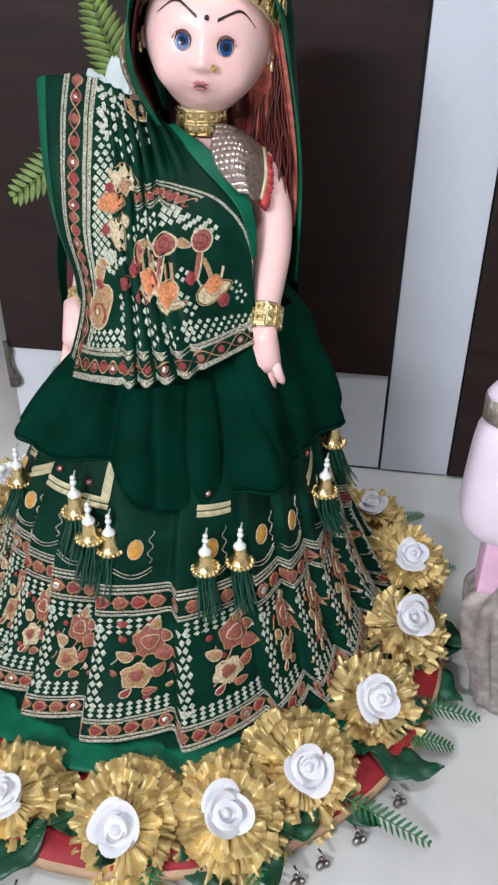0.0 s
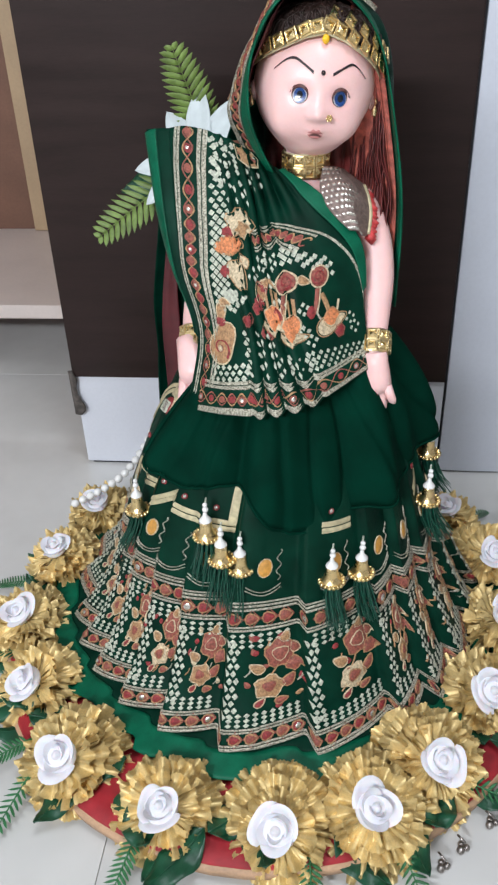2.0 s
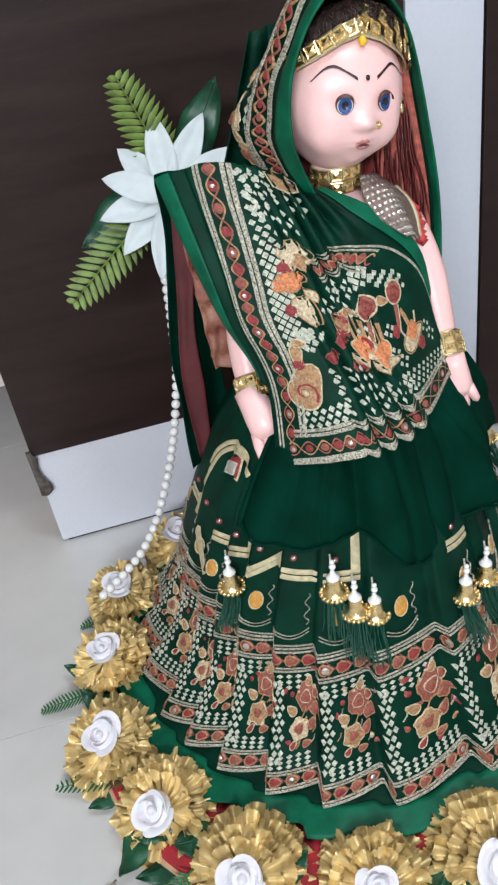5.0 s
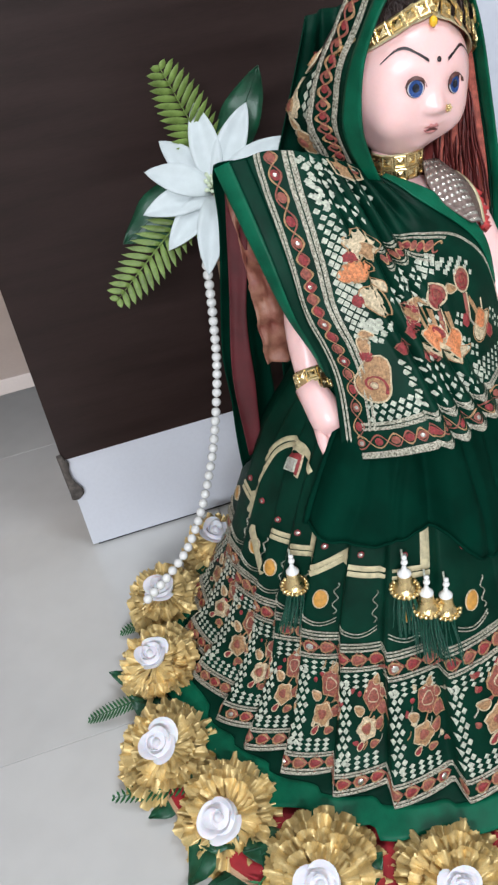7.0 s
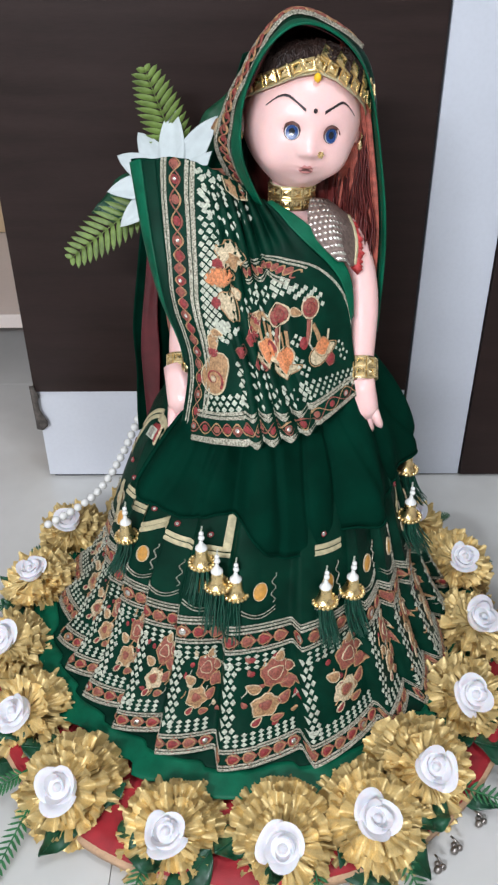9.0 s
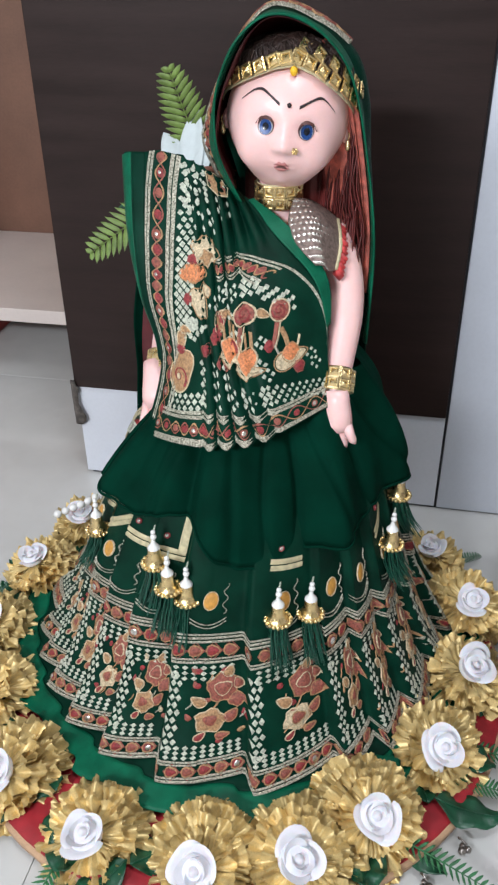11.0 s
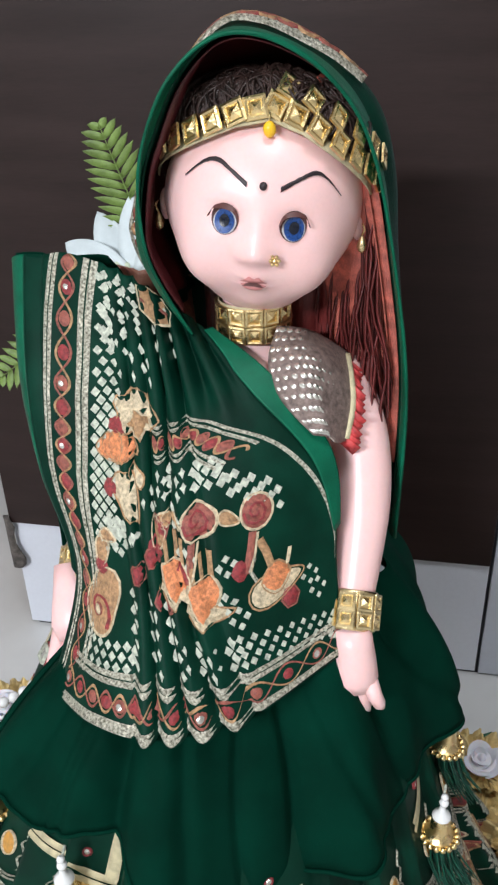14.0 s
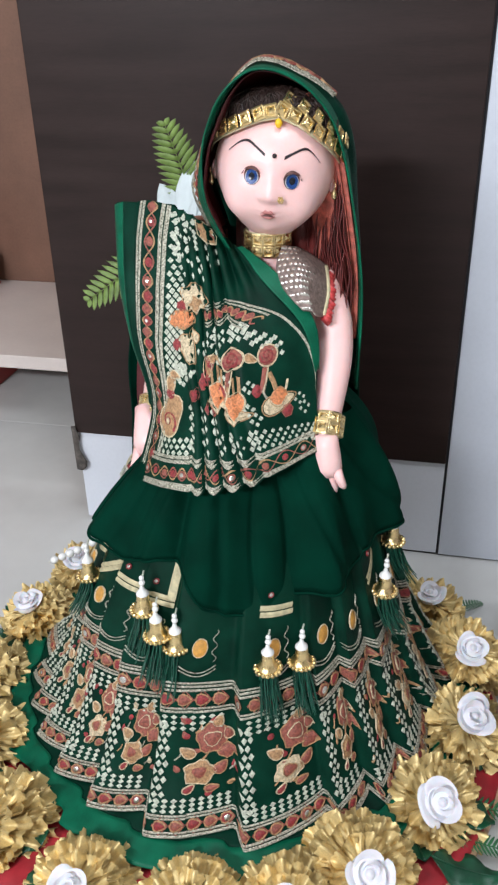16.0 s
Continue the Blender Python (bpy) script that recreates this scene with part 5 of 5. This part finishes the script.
head_band = thing("head_band", "gilt square-plate head band with a yellow bead", "jewellery", at=tuple(HC + Vector((0, 0, 0.04))))
az, k = -1.55, 0
while az < 1.56:
    p, n, u = band_at(az)
    set_plate(head_band, PLATE, p, n, u, 1.08)
    az += 0.0106 / (0.062 * math.cos(lerp_table(BAND_EL, az)[0]) + 0.004)
az = 0.22
while az < 1.5:
    p, n, u = band_at(az, 0.152, 0.0128)
    set_plate(head_band, PLATE, p, n, u, 0.98)
    az += 0.0106 / (0.065 * math.cos(lerp_table(BAND_EL, az)[0] + 0.15) + 0.004)
backing = Mesh().grid(lambda a, k: head_point(a, lerp_table(BAND_EL, a)[0] + k, 0.0046) - head_band.location, span(-1.6, 1.6, 40), [-0.11, 0.0, 0.11])
part("backing_strip", backing, ZARI_G, head_band, thick=0.0008)
bead = head_point(0.0, 0.80, 0.004) - head_band.location
part("bead", Mesh().ball(bead, (0.0030, 0.0030, 0.0036), 12, 9), YELLOW, head_band, "yellow drop bead")
part("bead_hook", Mesh().tube([bead + Vector((0, 0, 0.003)), bead + Vector((0, 0.001, 0.007))], 0.0005, 5), GILT, head_band)

NECK = Vector((0.053, 0.0745, 0.5240))
necklace = thing("choker", "gilt choker of two rows of square plates", "jewellery", at=tuple(NECK))
for row in (0, 1):
    for k in range(13):
        a = TAU * k / 13 + 0.2
        n = Vector((math.sin(a), -math.cos(a), -0.05))
        set_plate(necklace, PLATE, NECK + Vector((0.0192 * math.sin(a), -0.0192 * math.cos(a), 0.0048 - 0.0098 * row)), n, (0, 0, 1), 0.97)
part("band", Mesh().lathe([(0.0188, -0.0105), (0.0192, -0.0100), (0.0192, 0.0100), (0.0188, 0.0105)], 36), ZARI_G, necklace)


def bangle(at, axis, r, rows, n):
    at, ax = Vector(at), Vector(axis).normalized()
    b = thing("bangle", "wide pale gilt bangle of square plates", "jewellery", "bangles on the wrists", at=tuple(at))
    a0 = ax.cross(Vector((0, 1, 0))).normalized()
    b0 = ax.cross(a0)
    for row in range(rows):
        for k in range(n):
            a = TAU * k / n
            nr = a0 * math.cos(a) + b0 * math.sin(a)
            set_plate(b, PLATE_P, at + nr * r + ax * (row - (rows - 1) / 2) * 0.0094, nr, ax, 1.0)
    q = ax.to_track_quat("Z", "Y").to_matrix()
    h = rows * 0.0048
    part("band", Mesh().lathe([(r - 0.0006, -h - 0.001), (r, -h), (r, h), (r - 0.0006, h + 0.001)], 24, turn=q), GILT_PALE, b)


bangle((0.1165, 0.007, 0.382), (0.02, 0.75, 0.9), 0.0138, 2, 9)
bangle((-0.0495, 0.034, 0.3735), (0.0, 0.62, 0.80), 0.0132, 2, 9)

for sgn, az in ((-1, -1.36), (1, 1.36)):
    c = head_point(az, -0.16, 0.004)
    e = thing("earring", "small gold drop earring with a clear bead", "jewellery", "earrings", at=tuple(c))
    part("hook", Mesh().tube([(0, 0, 0.006), (0.0012 * sgn, -0.001, 0.003), (0, 0, 0.0)], 0.0006, 6), GILT, e)
    part("drop", Mesh().lathe([(0.0004, 0.0), (0.0016, -0.002), (0.0025, -0.005), (0.0021, -0.0075), (0.0004, -0.009)], 10), GILT_PALE, e)
c = head_point(0.175, -0.255, 0.0015)
ring = thing("nose_pin", "tiny gilt flower nose pin", "jewellery", at=tuple(c))
pin = Mesh()
for k in range(6):
    a = TAU * k / 6
    pin.ball((0.0020 * math.cos(a), -0.0005, 0.0020 * math.sin(a)), 0.0010, 8, 6)
pin.ball((0, -0.001, 0), 0.0012, 8, 6)
part("flower", pin, GILT, ring)

# ---------------- blouse on the bare shoulder ----------------
BL = [[(0.068, 0.060, 0.523), (0.082, 0.064, 0.520), (0.092, 0.074, 0.511), (0.103, 0.078, 0.502)],
      [(0.066, 0.046, 0.508), (0.084, 0.047, 0.511), (0.097, 0.052, 0.505), (0.107, 0.060, 0.495)],
      [(0.074, 0.034, 0.494), (0.090, 0.034, 0.497), (0.100, 0.040, 0.490), (0.109, 0.049, 0.484)],
      [(0.092, 0.026, 0.478), (0.099, 0.027, 0.477), (0.103, 0.030, 0.472), (0.107, 0.038, 0.470)]]
BLO = (0.095, 0.05, 0.50)


def blouse_point(u, v, lift=0.0):
    return smooth_curve([smooth_curve(r, u) for r in BL], v) + Vector((0.25, -0.75, 0.6)) * lift


blouse = thing("blouse", "silver sequinned blouse with a red sleeve trim", "blouse", at=BLO)
part("cloth", Mesh().grid(local(blouse_point, BLO), span(0, 1, 16), span(0, 1, 16)), BLOUSE_S, blouse, thick=0.002)
sq = Mesh()
bmap = ground_map(blouse_point, BLO)
for i in range(12):
    for j in range(11):
        u, v = (i + 0.5 * (j % 2) + 0.25) / 12.5, (j + 0.5) / 11
        blob(sq, bmap(u, v), 0, 0, petal_outline(0.0026, 8, 1, 0), 0, 0.0012, 0.0012)
tagged(part("sequin_work", sq, [SILVER], blouse, "small round silver sequins"), kind="stuff")
part("sleeve_braid", Mesh().tube([blouse_point(1.0, t) + Vector((0.001, -0.001, 0.001)) - Vector(BLO) for t in span(0.05, 1, 16)], 0.0022, 6), ZARI_G, blouse, "gold braid")
trim = Mesh()
for k in range(26):
    t = k / 25
    p = blouse_point(1.0, 0.1 + 0.9 * t) - Vector(BLO)
    d = Vector((0.006, 0.0, -0.006)) + Vector((0.001 * math.sin(k * 2.3), 0.002 * math.cos(k * 1.7), 0))
    w = Vector((0.0016, -0.001, 0.0024)) * (1.0 if k % 2 else 0.6)
    trim.add([p - w, p + w, p + d + w * 1.2, p + d - w * 1.2, p + d * 0.5 + Vector((0.001, -0.0025, 0.001))], [(0, 1, 4), (1, 2, 4), (2, 3, 4), (3, 0, 4)])
part("sleeve_trim", trim, BLOUSE, blouse, "red ruffled net trim", thick=0.0008)

# red lining and net inside the veil's free side
lin = Mesh().grid(local(lambda a, b: veil_point(a, b, -0.003) + Vector((-0.004, 0.004, 0)), VLO), span(0.66, 0.965, 40), span(0.05, 0.62, 12))
lin.grid(local(lambda a, k: veil_point(a, 0.04) + Vector((-0.038 * k, 0.004 + 0.014 * k + 0.002 * math.sin(k * 9), -0.004 * k)), VLO), span(0.74, 0.955, 40), span(0.06, 1, 12))
part("lining", lin, BROCADE_R, veil, "coral red woven lining", thick=0.0008)
part("lining", Mesh().grid(local(lambda a, b: veil_point(a, b, -0.003), VLO), span(0.04, 0.66, 60), span(0.12, 0.9, 12)), MAROON, veil, "maroon lining", thick=0.0008)
knot = Mesh()
q = pm(0.70, 0.045)
bordered(knot, q, 0, 0, [(-0.011, -0.006), (-0.004, -0.009), (0.006, -0.008), (0.012, -0.002), (0.009, 0.007), (0.0, 0.009), (-0.010, 0.006)], T_, CR_, 0.002)
cord(knot, [(-0.008, 0.0), (-0.002, 0.003), (0.004, 0.0), (0.009, 0.002)], 0.003, q, C_, 0.0034)
part("shoulder_patch", knot, THREADS, pallu, "tan and cream embroidered patch at the shoulder")

# ---------------- tassels at the flounce's hem ----------------


def bell_tassel(at, lean):
    """Bead string, gilt bell with a beaded rim, and a green thread fringe, hanging down from the hem."""
    t = thing("bell_tassel", "gilt bell tassel with white beads and green threads", "tassel", "bell tassels on the skirt", at=at)
    part("string", Mesh().tube([(0.0, 0.0, 0.012), (0.0010, 0, 0.018), (0, 0.002, 0.024), (0.001, 0.006, 0.030)], 0.0009, 6), ZARI_W, t, "twisted white cord")
    for z, r in ((0.0262, 0.0024), (0.0212, 0.0030)):
        part("bead", Mesh().lathe([(0.0004, -r), (r * 0.8, -r * 0.6), (r, 0), (r * 0.8, r * 0.6), (0.0004, r)], 12, at=(0.0005, 0, z)), PEARL, t, "white bead")
    part("cap", Mesh().lathe([(0.0058, 0.0088), (0.0056, 0.0100), (0.0038, 0.0122), (0.0022, 0.0145), (0.0018, 0.0170), (0.0006, 0.0185)], 16), CAPW, t, "pale beaded cap")
    part("bell", Mesh().lathe([(0.0005, 0.0105), (0.0040, 0.0100), (0.0056, 0.0070), (0.0060, 0.0020), (0.0068, -0.0030), (0.0092, -0.0065), (0.0112, -0.0080), (0.0105, -0.0090)], 20), GILT, t)
    rim = Mesh()
    for k in range(18):
        a = TAU * k / 18
        rim.ball((0.0113 * math.cos(a), 0.0113 * math.sin(a), -0.0082), 0.0022, 7, 5)
    part("beaded_rim", rim, GILT, t)
    fr, rng = Mesh(), random.Random(round(at[0] * 1e4))
    for k in range(46):
        a, q = rng.uniform(0, TAU), rng.random() ** 0.5
        r0, sp, ln = 0.0075 * q, rng.uniform(1.1, 2.1), rng.uniform(0.034, 0.046)
        dx, dy = math.cos(a), math.sin(a)
        fr.tube([(dx * r0 * (1 + (sp - 1) * s) + lean[0] * s * s + 0.0006 * math.sin(9 * s + k), dy * r0 * (1 + (sp - 1) * s) + lean[1] * s * s, -0.007 - ln * s) for s in span(0, 1, 5)], [0.0008, 0.0008, 0.0007, 0.0007, 0.0006, 0.0003], 4, caps=False)
    part("fringe", fr, TREAD, t, "glossy green thread fringe")


CAPW = PEARL
for x, y, z in ((-0.108, -0.030, 0.224), (-0.030, -0.089, 0.242), (-0.016, -0.099, 0.223), (0.001, -0.099, 0.213), (0.084, -0.099, 0.203), (0.111, -0.083, 0.200), (0.177, 0.000, 0.224), (0.180, 0.050, 0.247)):
    d = Vector((x - SK[0], y - SK[1], 0))
    bell_tassel((x, y, z), (d.x * 0.10, d.y * 0.10))

# ---------------- lily, ferns and leaves on their stick ----------------


def frame_to(n, up=(0, 0, 1)):
    n = Vector(n).normalized()
    r = Vector(up).cross(n).normalized()
    return Matrix((r, n.cross(r), n)).transposed()


LILY = Vector((-0.064, 0.226, 0.486))
LN = frame_to((-0.16, -0.80, 0.52))
lily = thing("artificial_lily", "large white fabric lily with a pale green heart", "flower", at=tuple(LILY))
for k, (ang, ln) in enumerate(((-8, 0.070), (25, 0.074), (60, 0.076), (95, 0.074), (130, 0.064), (158, 0.062), (190, 0.066), (222, 0.066), (255, 0.074), (300, 0.07))):
    a = radians(ang)
    rng = random.Random(k)

    def petal(u, t, a=a, ln=ln, ph=rng.uniform(-0.2, 0.2), lift=rng.uniform(-0.003, 0.004) + (0.003 if k % 2 else 0)):
        w = 0.0152 * math.sin((0.14 + 0.86 * t) * math.pi) ** 0.8 * (1 - 0.15 * t)
        x = u * w
        z = 0.004 + lift + 0.016 * math.sin(t * 1.9) - 0.010 * t * t - 0.005 * (1 - abs(u)) * math.sin(t * 3.1) + 0.003 * ph * u
        r = 0.006 + (ln * 1.10 - 0.006) * t
        return LN @ Vector((r * math.cos(a) - x * math.sin(a), r * math.sin(a) + x * math.cos(a), z))
    part("petal", Mesh().grid(petal, span(-1, 1, 6), span(0, 1, 12)), LILYW, lily, thick=0.0008)
hrt = Mesh()
for k in range(16):
    a, q = k * 2.4, 0.010 * math.sqrt(k / 16)
    hrt.tube([LN @ Vector((q * math.cos(a) * s, q * math.sin(a) * s, 0.004 + 0.022 * s)) for s in (0.3, 0.8, 1.2)], [0.0016, 0.0014, 0.0020], 6)
part("heart", hrt, LILYC, lily)


def frond_mesh(length, pairs, leaflet, width, bend):
    m = Mesh()
    m.tube([(0, bend * t * t * length, length * t) for t in span(0, 1, 8)], [0.0012 - 0.0009 * t for t in span(0, 1, 8)], 5)
    for k in range(pairs):
        t = 0.10 + 0.89 * k / (pairs - 1)
        ln = leaflet * (0.45 + 0.55 * math.sin(math.pi * (0.25 + 0.75 * t) ** 1.2)) if t < 0.98 else leaflet * 0.3
        base = Vector((0, bend * t * t * length, length * t))
        for sgn in (-1, 1):
            d = Vector((sgn * 0.82, 0.06, 0.55)).normalized()
            n = Vector((-d.z, 0, d.x)) * sgn
            rows = []
            for q in span(0, 1, 4):
                w = width * math.sin(math.pi * min(1, 0.12 + q * 0.88)) ** 0.7
                c = base + d * ln * q + Vector((0, -0.12 * ln * q * q, 0))
                rows.append((c - n * w, c + Vector((0, 0.0008, 0)), c + n * w))
            m.grid(lambda u, v: rows[v][u], [0, 1, 2], list(range(5)))
    return m


def leaf_mesh(ln, w):
    m = Mesh()

    def fn(u, t):
        ww = w * math.sin(math.pi * t ** 0.85) ** 0.8
        return (u * ww, 0.10 * ln * math.sin(t * 3) + 0.12 * abs(u) * ww - 0.004 * math.sin(t * 14) * abs(u), ln * t)
    m.grid(fn, span(-1, 1, 6), span(0.0, 1, 12))
    m.tube([(0, 0.10 * ln * math.sin(t * 3) - 0.0006, ln * t) for t in span(0, 0.97, 8)], [0.0010 - 0.0008 * t for t in span(0, 1, 8)], 4)
    return m


def aimed(ob, base, tip, face):
    """z of the mesh runs from base to tip; its +y side turns away from face."""
    z = (Vector(tip) - Vector(base)).normalized()
    y = -Vector(face)
    y = (y - z * y.dot(z)).normalized()
    x = y.cross(z)
    ob.matrix_local = Matrix.Translation(base) @ Matrix((x, y, z)).transposed().to_4x4()


def frond(base, tip, face, pairs, leaflet, width, material, label, group=""):
    ln = (Vector(tip) - Vector(base)).length
    f = thing("fern_frond", label, "leaf", group)
    part("blade", frond_mesh(ln, pairs, leaflet, width, 0.06), material, f, thick=0.0004)
    aimed(f, base, tip, face)


def leaf(base, tip, face, w, label, group=""):
    ln = (Vector(tip) - Vector(base)).length
    f = thing("artificial_leaf", label, "leaf", group)
    part("blade", leaf_mesh(ln, w), LEAF, f, thick=0.0006)
    aimed(f, base, tip, face)


frond((-0.052, 0.250, 0.490), (-0.090, 0.240, 0.598), (-0.1, -1, 0.5), 15, 0.030, 0.0030, FERN, "olive green artificial fern behind the lily")
frond((-0.070, 0.235, 0.492), (-0.182, 0.200, 0.418), (-0.1, -1, 0.5), 16, 0.030, 0.0030, FERN, "olive green artificial fern behind the lily")
leaf((-0.050, 0.256, 0.500), (0.002, 0.258, 0.580), (-0.3, -1, 0.4), 0.020, "dark green artificial leaf behind the lily")
leaf((-0.080, 0.246, 0.500), (-0.160, 0.246, 0.452), (-0.1, -1, 0.6), 0.022, "dark green artificial leaf behind the lily")
leaf((-0.070, 0.240, 0.480), (-0.140, 0.236, 0.446), (-0.1, -1, 0.8), 0.017, "dark green artificial leaf behind the lily")
leaf((-0.040, 0.262, 0.490), (0.020, 0.250, 0.515), (-0.1, -1, 0.8), 0.014, "dark green artificial leaf behind the lily")
stick = thing("flower_stick", "thin tan wooden stick that carries the lily", "stick", at=(-0.066, 0.248, 0.026))
part("rod", Mesh().tube([(0, 0, 0), (0.001, 0.0, 0.2), (-0.002, -0.006, 0.36), (-0.004, -0.014, 0.474)], [0.006, 0.006, 0.0055, 0.005], 10), STICK, stick)

# ---------------- pearl string ----------------
STRING = [(-0.086, 0.225, 0.438), (-0.090, 0.232, 0.36), (-0.100, 0.233, 0.28), (-0.132, 0.205, 0.190), (-0.180, 0.172, 0.118), (-0.246, 0.135, 0.090)]
pearls = thing("pearl_string", "string of round white pearls hanging from the lily", "beads", at=STRING[0])
bead_me = Mesh().ball((0, 0, 0), 0.0052, 14, 9).make("pearl", PEARL)
pts = [smooth_curve(STRING, t) for t in span(0, 1, 400)]
acc, last = 0.0, pts[0]
spots = [pts[0]]
for p in pts[1:]:
    acc += (p - last).length
    last = p
    if acc >= 0.0101:
        spots.append(p)
        acc = 0.0
for p in spots:
    part("pearl", bead_me, None, pearls).location = p - Vector(STRING[0])
part("thread", Mesh().tube([p - Vector(STRING[0]) for p in pts[::10]], 0.0006, 4), ZARI_W, pearls)

# ---------------- greenery under the gold flowers ----------------
grp = "greenery under the gold flowers"
for bx, by, tx, ty in ((0.262, -0.072, 0.345, -0.066), (0.250, -0.110, 0.318, -0.102), (0.205, -0.180, 0.292, -0.205), (0.140, -0.225, 0.172, -0.300), (-0.205, -0.165, -0.262, -0.195), (-0.270, 0.06, -0.338, 0.075), (-0.235, -0.06, -0.325, -0.03), (-0.19, -0.185, -0.222, -0.268), (0.262, 0.10, 0.335, 0.16), (0.24, 0.20, 0.30, 0.262), (0.07, -0.25, 0.075, -0.325), (-0.08, -0.25, -0.10, -0.315), (-0.22, 0.17, -0.285, 0.185)):
    frond((bx, by, 0.032), (tx, ty, 0.012 + 0.012 * ((bx * 100) % 1)), (0.0, -0.2, 1), 15, 0.0125, 0.0012, FERN_G, "small green artificial fern lying on the floor", grp)
for k in range(34):
    a = TAU * k / 34 + 0.07 * math.sin(k * 5)
    r0, r1 = 0.262 + 0.012 * math.sin(k * 3.3), 0.318 + 0.016 * math.sin(k * 2.1)
    da = 0.12 * math.sin(k * 4.7)
    leaf((RING[0] + r0 * math.cos(a), RING[1] + r0 * math.sin(a), 0.036), (RING[0] + r1 * math.cos(a + da), RING[1] + r1 * math.sin(a + da), 0.016 + 0.012 * (k % 3)), (0, 0, 1), 0.017, "dark green artificial leaf under a gold flower", grp)
for k in range(24):
    a = TAU * (k + 0.4 + 0.2 * math.sin(k * 3.1)) / 24
    r0, r1 = 0.282 - 0.010 * (k % 2), 0.238 + 0.006 * math.sin(k * 2.3)
    leaf((RING[0] + r0 * math.cos(a), RING[1] + r0 * math.sin(a), 0.033), (RING[0] + r1 * math.cos(a + 0.12), RING[1] + r1 * math.sin(a + 0.12), 0.038), (0, 0, 1), 0.016, "dark green artificial leaf on the red board", grp)
for x, y in ((0.284, -0.136), (0.184, -0.250), (0.203, -0.232), (0.266, -0.165), (0.232, -0.206), (-0.288, -0.148), (0.10, -0.290), (-0.04, -0.298), (-0.30, 0.0), (0.316, -0.02)):
    jb = thing("jingle_bell", "cluster of small dark silver bells at the board's edge", "bell", "bells round the board", at=(x, y, 0.0))
    for dx, dy, r in ((0, 0, 0.0038), (0.0055, 0.003, 0.0032), (0.001, 0.006, 0.0030)):
        part("bell", Mesh().ball((dx, dy, r), r, 12, 9), ANTIQUE, jb)
    part("loop", Mesh().tube([(0.004, 0.003, 0.010), (0.003 - 0.03 * (x - RING[0]), 0.002 - 0.03 * (y - RING[1]), 0.012)], 0.0010, 6), ANTIQUE, jb)

# ---------------- pink ornament beside the flowers ----------------
JAR = (0.352, -0.030, 0.0)
jar = thing("pink_ornament", "pale pink jar-shaped ornament with a glitter collar on a draped stand", "ornament", at=JAR)
body = Mesh()
sec = [(0.000, 0.209), (0.036, 0.2095), (0.0470, 0.215), (0.0545, 0.226), (0.058, 0.241), (0.0570, 0.269), (0.0555, 0.298), (0.0535, 0.315), (0.049, 0.324), (0.040, 0.327)]
body.grid(lambda u, k: (sec[k][0] * math.copysign(abs(math.cos(u)) ** 0.7, math.cos(u)), 0.55 * sec[k][0] * math.copysign(abs(math.sin(u)) ** 0.7, math.sin(u)), sec[k][1]), [TAU * i / 32 for i in range(32)], list(range(len(sec))), 0, True)
part("body", body, PINKW, jar)
part("collar", Mesh().lathe([(0.042, 0.324), (0.0520, 0.326), (0.0525, 0.345), (0.050, 0.347)], 32), GLITTER, jar, "glittering ribbon collar").scale = (1, 0.58, 1)
part("cap", Mesh().lathe([(0.0505, 0.345), (0.0515, 0.348), (0.047, 0.354), (0.026, 0.360), (0.001, 0.361)], 32), PINKW, jar, "white domed cap").scale = (1, 0.58, 1)
part("stem", Mesh().box((-0.031, -0.014, 0.150), (0.044, 0.014, 0.212), 0.004), PINK, jar, "pink card stem", smooth=False)
hh = Mesh()
hh.lathe([(0.0005, 0.002), (0.010, 0.0015), (0.0125, 0.0)], 18, at=(-0.010, -0.032, 0.236), turn=frame_to((0, -1, 0.1)))
hh.lathe([(0.0005, 0.002), (0.006, 0.0015), (0.007, 0.0)], 14, at=(-0.006, -0.032, 0.258), turn=frame_to((0, -1, 0.1)))
part("pink_dot", hh, HOTPINK, jar, "deep pink printed dots")
FOLD_R = [(0.0, 0.034), (0.15, 0.036), (0.45, 0.050), (0.72, 0.058), (0.85, 0.060), (0.93, 0.052), (1.0, 0.044)]


def stand_fold(u, t):
    r = lerp_table(FOLD_R, t)[0] + (0.0045 * math.sin(u * 9 + 3 * t) + 0.003 * math.sin(u * 17)) * (0.4 + 0.6 * math.sin(t * 2.6))
    return (0.022 + r * math.cos(u), r * 0.62 * math.sin(u), 0.003 + 0.160 * t + 0.006 * math.sin(u * 5) * t)


part("drapery", Mesh().grid(stand_fold, [TAU * i / 72 for i in range(72)], span(0, 1, 24), 0, True), NET, jar, "silvery gathered cloth on the stand", thick=0.001)

# ---------------- floor tiles ----------------
tile_me = Mesh().box((-0.2997, -0.2997, -0.010), (0.2997, 0.2997, 0.0), 0.0006).make("tile", TILE, False)
for i in range(-4, 4):
    for j in range(-5, 3):
        x, y = -0.115 + 0.6 * i + 0.3, 0.06 + 0.6 * j + 0.3
        if room_x[0] < x < room_x[1] and room_y[0] < y < room_y[1]:
            t = part("tile", tile_me, None, floor)
            t.location = (x, y, 0.0)
